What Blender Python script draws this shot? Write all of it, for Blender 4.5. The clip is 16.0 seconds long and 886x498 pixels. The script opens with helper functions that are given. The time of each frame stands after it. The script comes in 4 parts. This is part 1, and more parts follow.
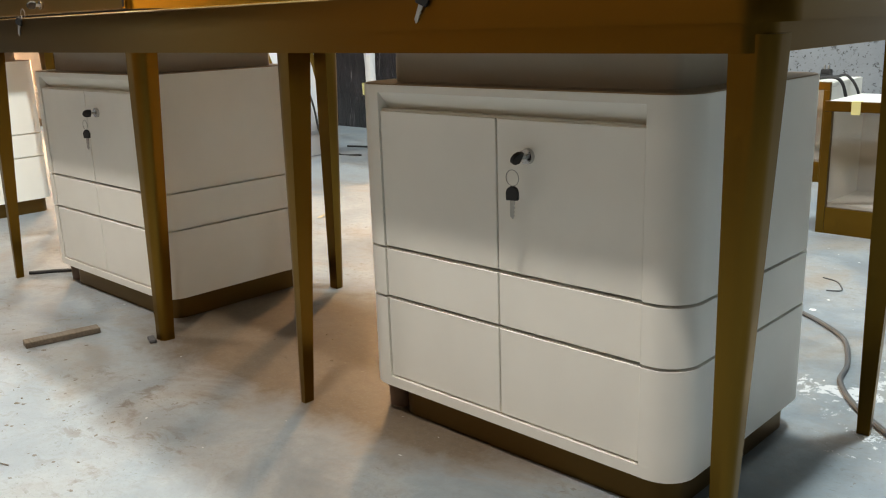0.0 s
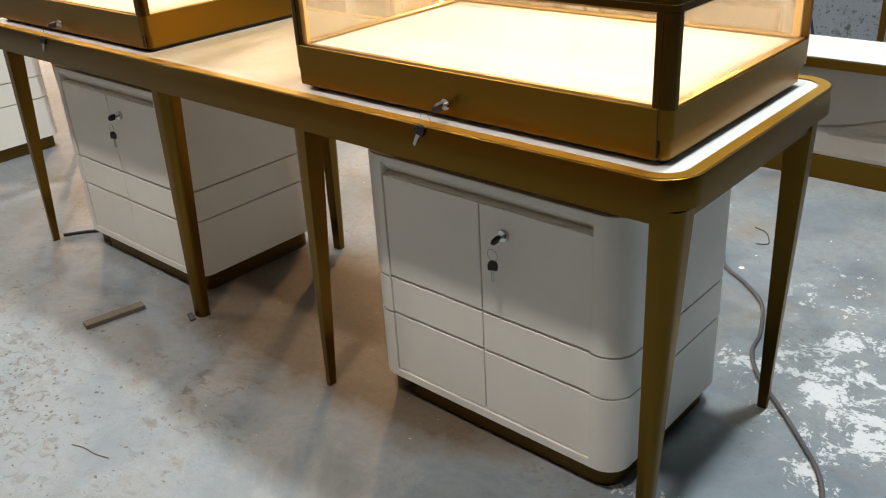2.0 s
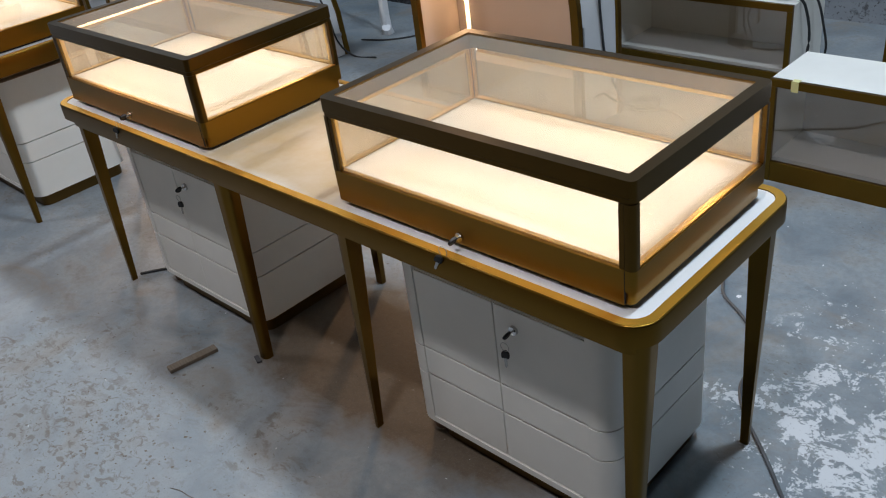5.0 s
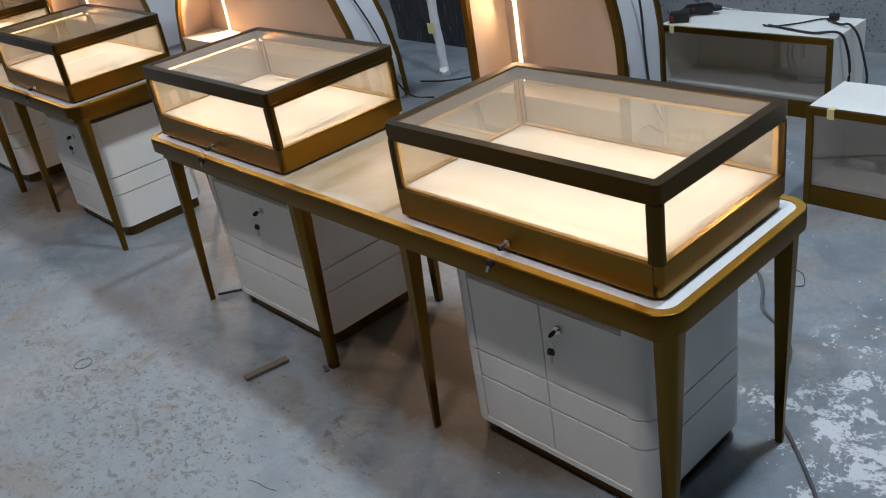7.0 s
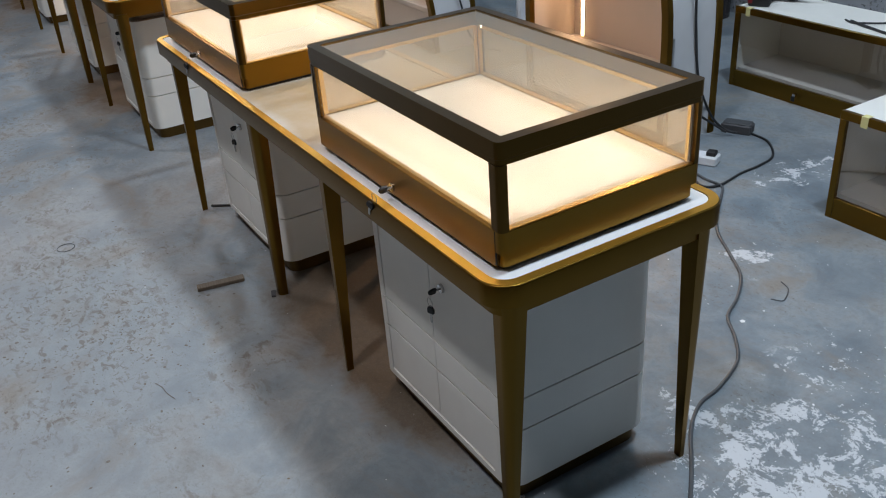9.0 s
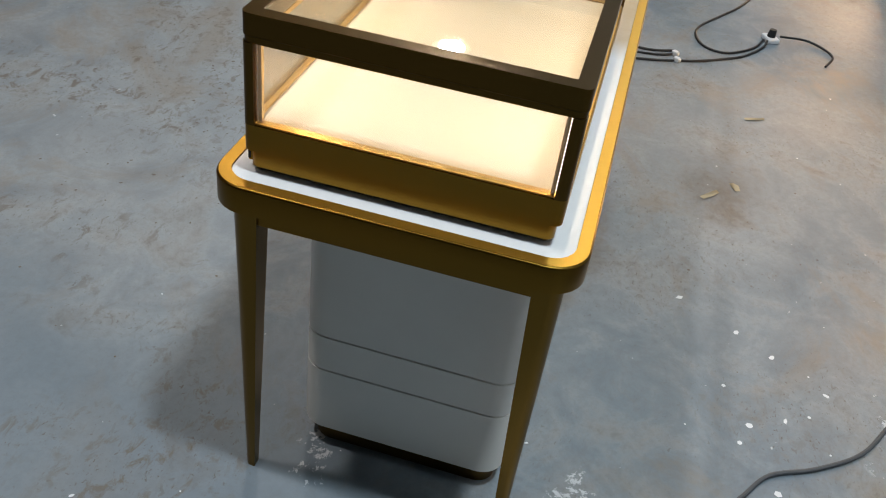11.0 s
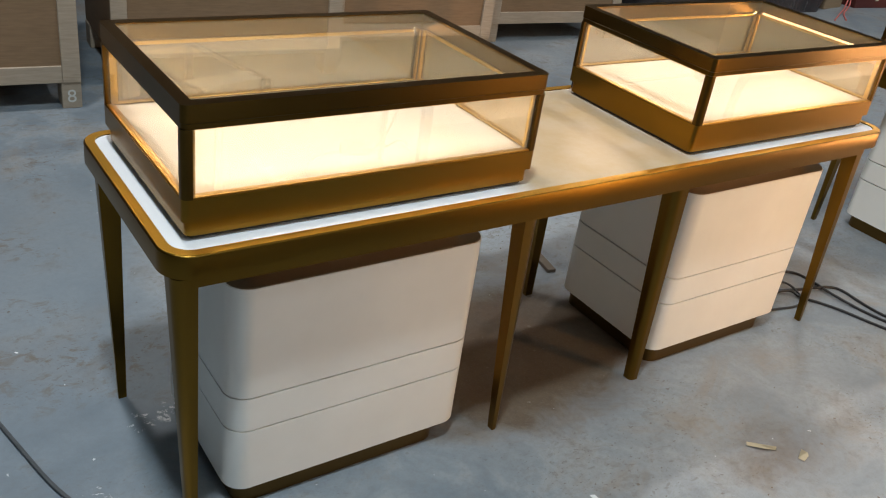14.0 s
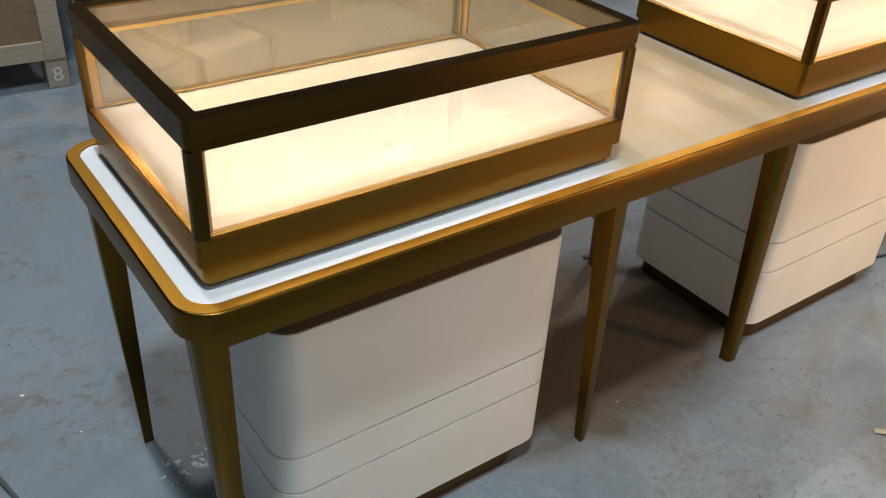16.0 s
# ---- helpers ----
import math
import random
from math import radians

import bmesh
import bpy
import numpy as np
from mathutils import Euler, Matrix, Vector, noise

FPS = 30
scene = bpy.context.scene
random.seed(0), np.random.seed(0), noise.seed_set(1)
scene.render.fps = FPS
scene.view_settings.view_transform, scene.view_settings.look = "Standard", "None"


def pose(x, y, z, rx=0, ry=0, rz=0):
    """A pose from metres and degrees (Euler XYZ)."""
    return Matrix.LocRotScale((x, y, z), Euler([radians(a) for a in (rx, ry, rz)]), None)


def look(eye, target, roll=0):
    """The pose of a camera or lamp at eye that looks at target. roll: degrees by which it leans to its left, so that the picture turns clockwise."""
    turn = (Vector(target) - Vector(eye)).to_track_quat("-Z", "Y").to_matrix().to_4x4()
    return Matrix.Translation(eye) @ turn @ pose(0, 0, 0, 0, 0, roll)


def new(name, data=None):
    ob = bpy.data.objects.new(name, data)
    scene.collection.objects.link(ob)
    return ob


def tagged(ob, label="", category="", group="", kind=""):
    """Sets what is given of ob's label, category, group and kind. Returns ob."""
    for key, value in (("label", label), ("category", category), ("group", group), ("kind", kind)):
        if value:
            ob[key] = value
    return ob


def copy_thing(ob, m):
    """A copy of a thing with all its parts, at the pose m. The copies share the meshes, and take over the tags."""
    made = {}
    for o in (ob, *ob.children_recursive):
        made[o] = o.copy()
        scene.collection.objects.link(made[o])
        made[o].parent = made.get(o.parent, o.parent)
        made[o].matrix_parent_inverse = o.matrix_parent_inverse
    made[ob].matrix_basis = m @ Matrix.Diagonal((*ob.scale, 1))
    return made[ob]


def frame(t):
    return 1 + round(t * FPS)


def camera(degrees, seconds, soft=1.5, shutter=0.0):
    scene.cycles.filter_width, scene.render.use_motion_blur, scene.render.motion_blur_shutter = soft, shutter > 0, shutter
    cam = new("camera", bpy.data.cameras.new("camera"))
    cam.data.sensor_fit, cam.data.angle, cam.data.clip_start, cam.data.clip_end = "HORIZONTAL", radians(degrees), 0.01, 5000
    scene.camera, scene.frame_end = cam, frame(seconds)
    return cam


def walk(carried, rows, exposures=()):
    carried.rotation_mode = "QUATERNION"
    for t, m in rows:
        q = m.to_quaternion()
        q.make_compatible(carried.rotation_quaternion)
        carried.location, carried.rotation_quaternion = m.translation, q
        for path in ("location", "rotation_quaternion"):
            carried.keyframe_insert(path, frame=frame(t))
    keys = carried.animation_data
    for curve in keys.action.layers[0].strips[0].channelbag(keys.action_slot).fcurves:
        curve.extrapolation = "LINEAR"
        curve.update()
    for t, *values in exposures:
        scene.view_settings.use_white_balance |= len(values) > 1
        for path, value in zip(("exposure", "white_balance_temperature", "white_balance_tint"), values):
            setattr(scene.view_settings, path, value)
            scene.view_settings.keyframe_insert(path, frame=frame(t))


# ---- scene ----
cam = camera(53.40, 16.0, 1.1)
PATH = [
    (0, (0.4444, -0.9692, 0.7139), (-0.4307, -0.0650, 0.3872), -1.90),
    (0.5, (0.4434, -0.9651, 0.7328), (-0.4161, -0.0559, 0.3799), -1.93),
    (1, (0.4699, -1.0244, 0.9099), (-0.3498, -0.1232, 0.4562), -2.94),
    (1.5, (0.5288, -1.0859, 1.0883), (-0.2749, -0.2090, 0.5637), -3.27),
    (2, (0.5785, -1.1320, 1.2457), (-0.2148, -0.2794, 0.6680), -3.48),
    (2.5, (0.6119, -1.1828, 1.3938), (-0.1653, -0.3447, 0.7747), -3.38),
    (3, (0.6407, -1.1776, 1.5240), (-0.1337, -0.3696, 0.8626), -4.31),
    (3.5, (0.6604, -1.1729, 1.6205), (-0.1141, -0.3847, 0.9357), -5.10),
    (4, (0.6824, -1.1502, 1.6922), (-0.1009, -0.3802, 0.9969), -6.01),
    (4.2, (0.6921, -1.1441, 1.7167), (-0.0960, -0.3805, 1.0198), -6.53),
    (6.3, (0.8471, -1.2519, 1.7618), (-0.0105, -0.4988, 1.1394), -9.21),
    (6.5, (0.8708, -1.2789, 1.7691), (0.0070, -0.5292, 1.1512), -9.34),
    (7, (0.9231, -1.3196, 1.7835), (0.0305, -0.5934, 1.1786), -9.95),
    (7.5, (1.0251, -1.3560, 1.7740), (0.1031, -0.6520, 1.1872), -10.08),
    (8, (1.1795, -1.3333, 1.7391), (0.2340, -0.6627, 1.1505), -9.18),
    (8.5, (1.2293, -1.1435, 1.6902), (0.2685, -0.5171, 1.0782), -6.99),
    (9, (1.2166, -0.8247, 1.6374), (0.2290, -0.2665, 1.0025), -4.48),
    (9.2, (1.2297, -0.7024, 1.6025), (0.2281, -0.1830, 0.9568), -2.22),
    (11.3, (1.0475, 0.7018, 1.5470), (0.0684, 0.4031, 0.7456), 7.92),
    (11.5, (0.9927, 0.7959, 1.5288), (0.0385, 0.4265, 0.7269), 7.66),
    (12, (0.8265, 1.0007, 1.5136), (-0.0489, 0.4730, 0.7104), 9.54),
    (12.5, (0.7337, 1.2322, 1.5370), (-0.0511, 0.5449, 0.7612), 9.50),
    (13, (0.6109, 1.4848, 1.5662), (-0.0975, 0.6992, 0.8106), 10.46),
    (13.5, (0.5506, 1.7100, 1.6006), (-0.1497, 0.8567, 0.9140), 8.80),
    (14, (0.4879, 1.9389, 1.6027), (-0.2098, 1.0362, 0.9795), 8.54),
    (14.5, (0.4861, 2.1300, 1.6349), (-0.2131, 1.2089, 1.0411), 8.44),
    (15, (0.4970, 2.0693, 1.6399), (-0.1919, 1.1592, 1.0178), 7.03),
    (15.5, (0.4444, 1.7169, 1.6428), (-0.2277, 0.8495, 0.9457), 5.46),
    (16, (0.3441, 1.5334, 1.5320), (-0.3121, 0.6695, 0.8157), 3.62),
]
EXPOSURES = [(0.0, 0.67, 9400, 22), (0.5, 0.63, 9400, 22), (1.0, 0.45, 9300, 23), (2.0, 0.15, 9000, 24), (3.5, -0.22, 8100, 25), (6.5, -0.56, 7400, 25), (9.0, -0.47, 7500, 25), (11.5, -0.46, 8300, 23), (14.5, -0.31, 8100, 23), (16.0, -0.41, 8000, 23)]
walk(cam, [(t, look(eye, target, roll)) for t, eye, target, roll in PATH], EXPOSURES)

# ---- light: a workshop hall with rows of cool ceiling tubes, warm strips in the cases and arches ----
world = bpy.data.worlds.new("hall_air")
scene.world = world
world.use_nodes = True
world.node_tree.nodes["Background"].inputs[0].default_value = (0.55, 0.68, 0.9, 1)
world.node_tree.nodes["Background"].inputs[1].default_value = 0.01

COOL = (0.53, 0.79, 0.99)
NEUTRAL = (0.69, 0.83, 0.94)
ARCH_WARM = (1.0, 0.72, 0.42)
CASE_WARM = (1.0, 0.915, 0.75)


def area_lamp(name, m, sx, sy, watts, colour, spread=180):
    data = bpy.data.lights.new(name, "AREA")
    data.shape, data.size, data.size_y, data.energy, data.color = "RECTANGLE", sx, sy, watts, colour
    data.spread = radians(spread)
    ob = new(name, data)
    ob.matrix_world = m
    return ob


# High-bay lamps under the roof: (x, y, watts, colour); a neutral row in front of the tables, a cooler one behind them.
BAYS = [
    (0.14, -1.66, 165, NEUTRAL), (-4.7, -1.66, 118, NEUTRAL), (-9.6, -1.66, 125, NEUTRAL),
    # The weak lamp at y 3.0 is added, unseen, to fill the cabinet backs.
    (0.42, 1.40, 268, COOL), (-4.7, 1.40, 104, COOL), (-9.6, 1.50, 170, COOL), (0.42, 3.0, 28, COOL),
    (0.3, -4.75, 16, NEUTRAL), (-4.7, -4.75, 10, NEUTRAL),
]
BAY_Z = 5.5
for x, y, watts, tone in BAYS:
    bay = area_lamp("high_bay_light", pose(x, y, BAY_Z - 0.012), 0.34, 0.34, watts, tone)
    bay.data.shape = "DISK"

STEP = -3.118  # from one table to the next along the row

# ---- materials ----


def nodes_of(name):
    m = bpy.data.materials.new(name)
    m.use_nodes = True
    t = m.node_tree
    return m, t, t.nodes["Principled BSDF"]


def tex_coord(t, scale=(1, 1, 1), kind="Object"):
    c, mp = t.nodes.new("ShaderNodeTexCoord"), t.nodes.new("ShaderNodeMapping")
    mp.inputs["Scale"].default_value = scale
    t.links.new(c.outputs[kind], mp.inputs["Vector"])
    return mp.outputs["Vector"]


def noise_tex(t, vec, scale, detail=6, rough=0.6, distort=0.0):
    n = t.nodes.new("ShaderNodeTexNoise")
    n.inputs["Scale"].default_value, n.inputs["Detail"].default_value = scale, detail
    n.inputs["Roughness"].default_value, n.inputs["Distortion"].default_value = rough, distort
    t.links.new(vec, n.inputs["Vector"])
    return n.outputs["Fac"]


def ramp(t, fac, stops):
    r = t.nodes.new("ShaderNodeValToRGB")
    while len(r.color_ramp.elements) < len(stops):
        r.color_ramp.elements.new(0.5)
    for e, (p, c) in zip(r.color_ramp.elements, stops):
        e.position = p
        e.color = (c, c, c, 1) if isinstance(c, (int, float)) else (*c, 1)
    t.links.new(fac, r.inputs["Fac"])
    return r.outputs["Color"]


def mixed(t, fac, a, b, mode="MIX"):
    n = t.nodes.new("ShaderNodeMix")
    n.data_type, n.blend_type = "RGBA", mode
    for socket, v in ((n.inputs["Factor"], fac), (n.inputs["A"], a), (n.inputs["B"], b)):
        if isinstance(v, (int, float)):
            socket.default_value = v
        elif isinstance(v, tuple):
            socket.default_value = (*v, 1)
        else:
            t.links.new(v, socket)
    return n.outputs["Result"]


def maths(t, op, a, b=None):
    n = t.nodes.new("ShaderNodeMath")
    n.operation = op
    for k, v in enumerate((a, b)):
        if v is None:
            continue
        if isinstance(v, (int, float)):
            n.inputs[k].default_value = v
        else:
            t.links.new(v, n.inputs[k])
    return n.outputs[0]


def bumped(t, bsdf, height, strength, distance=0.002):
    b = t.nodes.new("ShaderNodeBump")
    b.inputs["Strength"].default_value, b.inputs["Distance"].default_value = strength, distance
    t.links.new(height, b.inputs["Height"])
    t.links.new(b.outputs["Normal"], bsdf.inputs["Normal"])


def painted(name, colour, rough=0.4, vary=0.05, bump=0.05):
    """Sprayed satin paint with a faint orange-peel and soft uneven spots."""
    m, t, b = nodes_of(name)
    vec = tex_coord(t)
    big = noise_tex(t, vec, 3.0, 4)
    dark = tuple(c * (1 - vary * 2) for c in colour)
    t.links.new(mixed(t, ramp(t, big, [(0.3, 0.0), (0.75, 1.0)]), dark, colour), b.inputs["Base Color"])
    fine = noise_tex(t, vec, 220.0, 2)
    b.inputs["Roughness"].default_value = rough
    t.links.new(ramp(t, noise_tex(t, vec, 9.0, 5), [(0.3, rough - 0.06), (0.7, rough + 0.1)]), b.inputs["Roughness"])
    bumped(t, b, fine, bump, 0.0004)
    return m


def brushed(name, colour, rough=0.32, stretch=(2, 2, 90)):
    """Brushed, lacquered metal."""
    m, t, b = nodes_of(name)
    vec = tex_coord(t, stretch)
    grain = noise_tex(t, vec, 22.0, 3, 0.7)
    blot = noise_tex(t, tex_coord(t), 5.0, 4)
    c1 = tuple(c * 0.965 for c in colour)
    col = mixed(t, ramp(t, grain, [(0.3, 0.0), (0.7, 1.0)]), c1, colour)
    col = mixed(t, maths(t, "MULTIPLY", ramp(t, blot, [(0.45, 0.0), (0.8, 1.0)]), 0.15), col, tuple(c * 0.8 for c in colour))
    t.links.new(col, b.inputs["Base Color"])
    b.inputs["Metallic"].default_value = 1.0
    t.links.new(ramp(t, grain, [(0.2, rough - 0.008), (0.8, rough + 0.02)]), b.inputs["Roughness"])
    return m


def plain(name, colour, rough=0.5, metal=0.0, vary=0.15, scale=30.0):
    m, t, b = nodes_of(name)
    n = noise_tex(t, tex_coord(t), scale, 4)
    t.links.new(mixed(t, n, tuple(c * (1 - vary) for c in colour), tuple(min(1, c * (1 + vary)) for c in colour)), b.inputs["Base Color"])
    b.inputs["Roughness"].default_value, b.inputs["Metallic"].default_value = rough, metal
    return m


def clear_glass(name, tint=(0.97, 0.97, 0.95), dust=0.035, mirror=0.19):
    """A thin clear pane: straight-through light plus a mirror sheen that grows at a grazing angle, with a tan veil,
    part dust, part painted-in warm reflections.
    """
    m, t, b = nodes_of(name)
    t.nodes.remove(b)
    out = t.nodes["Material Output"]
    see, gloss, front, back = (t.nodes.new("ShaderNodeBsdf" + k) for k in ("Transparent", "Glossy", "Diffuse", "Translucent"))
    veil = t.nodes.new("ShaderNodeMixShader")
    veil.inputs[0].default_value = 0.45
    t.links.new(front.outputs[0], veil.inputs[1])
    t.links.new(back.outputs[0], veil.inputs[2])
    see.inputs["Color"].default_value = (*tint, 1)
    gloss.inputs["Roughness"].default_value = 0.02
    # Tan veil: dust plus the lit deck's reflection put into the colour.
    for film in (front, back):
        film.inputs["Color"].default_value = (0.87, 0.70, 0.43, 1)
    edge, m1, m2 = t.nodes.new("ShaderNodeLayerWeight"), t.nodes.new("ShaderNodeMixShader"), t.nodes.new("ShaderNodeMixShader")
    edge.inputs["Blend"].default_value = 0.5
    sheen = maths(t, "ADD", maths(t, "MULTIPLY", maths(t, "POWER", edge.outputs["Facing"], 5.0), 0.99 - mirror), mirror)
    smear = ramp(t, noise_tex(t, tex_coord(t), 5.0, 5, 0.6), [(0.30, dust * 0.92), (0.8, dust * 1.15)])
    t.links.new(smear, m1.inputs[0])
    t.links.new(see.outputs[0], m1.inputs[1])
    t.links.new(veil.outputs[0], m1.inputs[2])
    t.links.new(sheen, m2.inputs[0])
    t.links.new(m1.outputs[0], m2.inputs[1])
    t.links.new(gloss.outputs[0], m2.inputs[2])
    t.links.new(m2.outputs[0], out.inputs["Surface"])
    return m


def glowing(name, colour, strength):
    m, t, b = nodes_of(name)
    b.inputs["Base Color"].default_value = (0.9, 0.9, 0.85, 1)
    b.inputs["Emission Color"].default_value = (*colour, 1)
    b.inputs["Emission Strength"].default_value = strength
    return m


def floor_material():
    """Worn grey-blue painted concrete: scuffs, brown dirt, dark specks and flaked white paint."""
    m, t, b = nodes_of("worn_painted_concrete")
    vec = tex_coord(t)
    big = noise_tex(t, vec, 0.9, 5, 0.55, 0.4)
    mid = noise_tex(t, vec, 4.5, 8, 0.65, 0.6)
    fine = noise_tex(t, vec, 45.0, 6, 0.7)
    col = ramp(t, mid, [(0.32, (0.108, 0.147, 0.178)), (0.50, (0.176, 0.221, 0.250)), (0.66, (0.290, 0.324, 0.338))])
    col = mixed(t, ramp(t, big, [(0.42, 0.0), (0.68, 0.45)]), col, (0.40, 0.39, 0.37))
    col = mixed(t, ramp(t, fine, [(0.36, 0.35), (0.55, 0.0)]), col, (0.16, 0.165, 0.175))
    # pale dry dust in front of the tables
    sep = t.nodes.new("ShaderNodeSeparateXYZ")
    t.links.new(vec, sep.inputs[0])

    def blob(cx, cy, rx, ry):
        dx = maths(t, "DIVIDE", maths(t, "SUBTRACT", sep.outputs[0], cx), rx)
        dy = maths(t, "DIVIDE", maths(t, "SUBTRACT", sep.outputs[1], cy), ry)
        d = maths(t, "SQRT", maths(t, "ADD", maths(t, "MULTIPLY", dx, dx), maths(t, "MULTIPLY", dy, dy)))
        return maths(t, "MAXIMUM", maths(t, "SUBTRACT", 1.0, d), 0.0)

    dust = maths(t, "MULTIPLY", ramp(t, maths(t, "ADD", blob(-1.7, -0.8, 2.0, 1.1), maths(t, "MULTIPLY", mid, 0.5)), [(0.35, 0.0), (0.9, 1.0)]), 0.36)
    col = mixed(t, dust, col, (0.44, 0.435, 0.42))
    # a darker, bluer zone round the table's end and in front of it
    blue_zone = ramp(t, maths(t, "ADD", maths(t, "ADD", blob(0.22, -0.22, 0.66, 0.92), blob(0.0, -1.05, 0.62, 0.6)), maths(t, "MULTIPLY", maths(t, "SUBTRACT", mid, 0.5), 0.6)), [(0.10, 0.0), (0.55, 0.72)])
    col = mixed(t, blue_zone, col, mixed(t, fine, (0.125, 0.166, 0.196), (0.170, 0.212, 0.240)))
    # brown dirt in drifts
    dirt = noise_tex(t, tex_coord(t, (1.0, 1.3, 1.0)), 1.7, 7, 0.7, 0.8)
    soil = maths(t, "MULTIPLY", ramp(t, dirt, [(0.52, 0.0), (0.66, 0.5)]), maths(t, "SUBTRACT", 1.0, blue_zone))
    col = mixed(t, soil, col, (0.25, 0.185, 0.125))
    # brown dirt under the tables, between the cabinets, darkened to paint in the shade there
    dirt_shade = maths(t, "ADD", blob(-1.14, 0.25, 0.66, 0.44), maths(t, "ADD", maths(t, "MULTIPLY", blob(-0.62, 0.10, 0.35, 0.22), 0.6), maths(t, "MULTIPLY", blob(-1.62, 0.98, 0.30, 0.22), 0.30)))
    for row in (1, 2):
        dirt_shade = maths(t, "ADD", dirt_shade, blob(-1.14 + STEP * row, 0.27, 0.62, 0.50))
    dirt_shade = ramp(t, maths(t, "ADD", dirt_shade, maths(t, "MULTIPLY", maths(t, "SUBTRACT", mid, 0.5), 0.9)), [(0.04, 0.0), (0.36, 0.95)])
    col = mixed(t, dirt_shade, col, mixed(t, fine, (0.062, 0.041, 0.025), (0.145, 0.097, 0.058)))
    # small dark crumbs, scattered in drifts
    drift = ramp(t, noise_tex(t, vec, 2.1, 4, 0.6), [(0.44, 0.0), (0.60, 1.0)])
    for size, lo, dark in ((26.0, 0.64, 0.35), (58.0, 0.64, 0.7), (110.0, 0.67, 0.6)):
        crumb = ramp(t, noise_tex(t, tex_coord(t, (1, 1.6, 1)), size, 3, 0.6, 0.5), [(lo, 0.0), (lo + 0.03, 1.0)])
        col = mixed(t, maths(t, "MULTIPLY", maths(t, "MULTIPLY", crumb, drift), dark), col, (0.10, 0.075, 0.05))
    smudge = ramp(t, noise_tex(t, tex_coord(t, (1, 1.5, 1)), 15.0, 7, 0.7, 0.6), [(0.53, 0.0), (0.62, 0.75)])
    near = maths(t, "MAXIMUM", maths(t, "MINIMUM", maths(t, "SUBTRACT", 0.7, maths(t, "MULTIPLY", sep.outputs[1], 1.5)), 1.0), 0.4)
    col = mixed(t, maths(t, "MULTIPLY", maths(t, "MULTIPLY", smudge, near), drift), col, (0.14, 0.105, 0.075))
    # mud trodden in front of the tables and dried to broken brown marks
    trod = maths(t, "ADD", blob(-1.75, -0.66, 0.95, 0.46), maths(t, "MULTIPLY", blob(-3.6, -0.75, 1.3, 0.5), 0.8))
    marks = ramp(t, noise_tex(t, tex_coord(t, (1, 1.35, 1)), 27.0, 6, 0.62, 0.9), [(0.545, 0.0), (0.61, 1.0)])
    marks = maths(t, "MULTIPLY", marks, ramp(t, maths(t, "ADD", trod, maths(t, "SUBTRACT", mid, 0.5)), [(0.08, 0.0), (0.55, 0.72)]))
    col = mixed(t, marks, col, (0.155, 0.128, 0.10))
    pore = ramp(t, noise_tex(t, vec, 150.0, 3, 0.7), [(0.36, 0.25), (0.46, 0.0)])
    col = mixed(t, pore, col, (0.17, 0.17, 0.17))
    # thin pale scratches and scattered white flecks
    fleck = ramp(t, noise_tex(t, vec, 38.0, 2, 0.5, 0.3), [(0.765, 0.0), (0.78, 1.0)])
    col = mixed(t, maths(t, "MULTIPLY", fleck, 0.55), col, (0.72, 0.74, 0.75))
    # a big patch of flaked white paint beside the table's end
    patch = maths(t, "ADD", blob(0.22, 0.66, 0.34, 0.40), maths(t, "MULTIPLY", blob(-0.06, 0.67, 0.20, 0.07), 0.75))
    for cx, cy, rx, ry, k in ((0.12, 1.05, 0.34, 0.34, 0.28), (-0.56, 1.46, 0.16, 0.16, 0.45), (-0.97, 2.16, 0.14, 0.26, 0.8), (-0.09, 1.24, 0.10, 0.08, 0.5), (-0.06, 0.11, 0.10, 0.06, 0.9), (0.62, 1.25, 0.35, 0.30, 0.3)):
        patch = maths(t, "ADD", patch, maths(t, "MULTIPLY", blob(cx, cy, rx, ry), k))
    flake = maths(t, "ADD", maths(t, "MULTIPLY", noise_tex(t, vec, 9.0, 14, 0.74, 0.5), 0.78), maths(t, "MULTIPLY", noise_tex(t, vec, 70.0, 4, 0.6, 0.8), 0.22))
    white = ramp(t, maths(t, "ADD", flake, maths(t, "MULTIPLY", patch, 0.115)), [(0.575, 0.0), (0.592, 1.0)])
    white = maths(t, "MULTIPLY", white, ramp(t, patch, [(0.02, 0.0), (0.10, 1.0)]))
    col = mixed(t, maths(t, "MULTIPLY", white, 0.92), col, (0.58, 0.60, 0.62))
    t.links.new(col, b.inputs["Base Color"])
    t.links.new(ramp(t, mid, [(0.3, 0.42), (0.7, 0.62)]), b.inputs["Roughness"])
    bumped(t, b, maths(t, "ADD", maths(t, "MULTIPLY", fine, 0.4), maths(t, "ADD", mid, maths(t, "MULTIPLY", white, 0.3))), 0.25, 0.004)
    return m


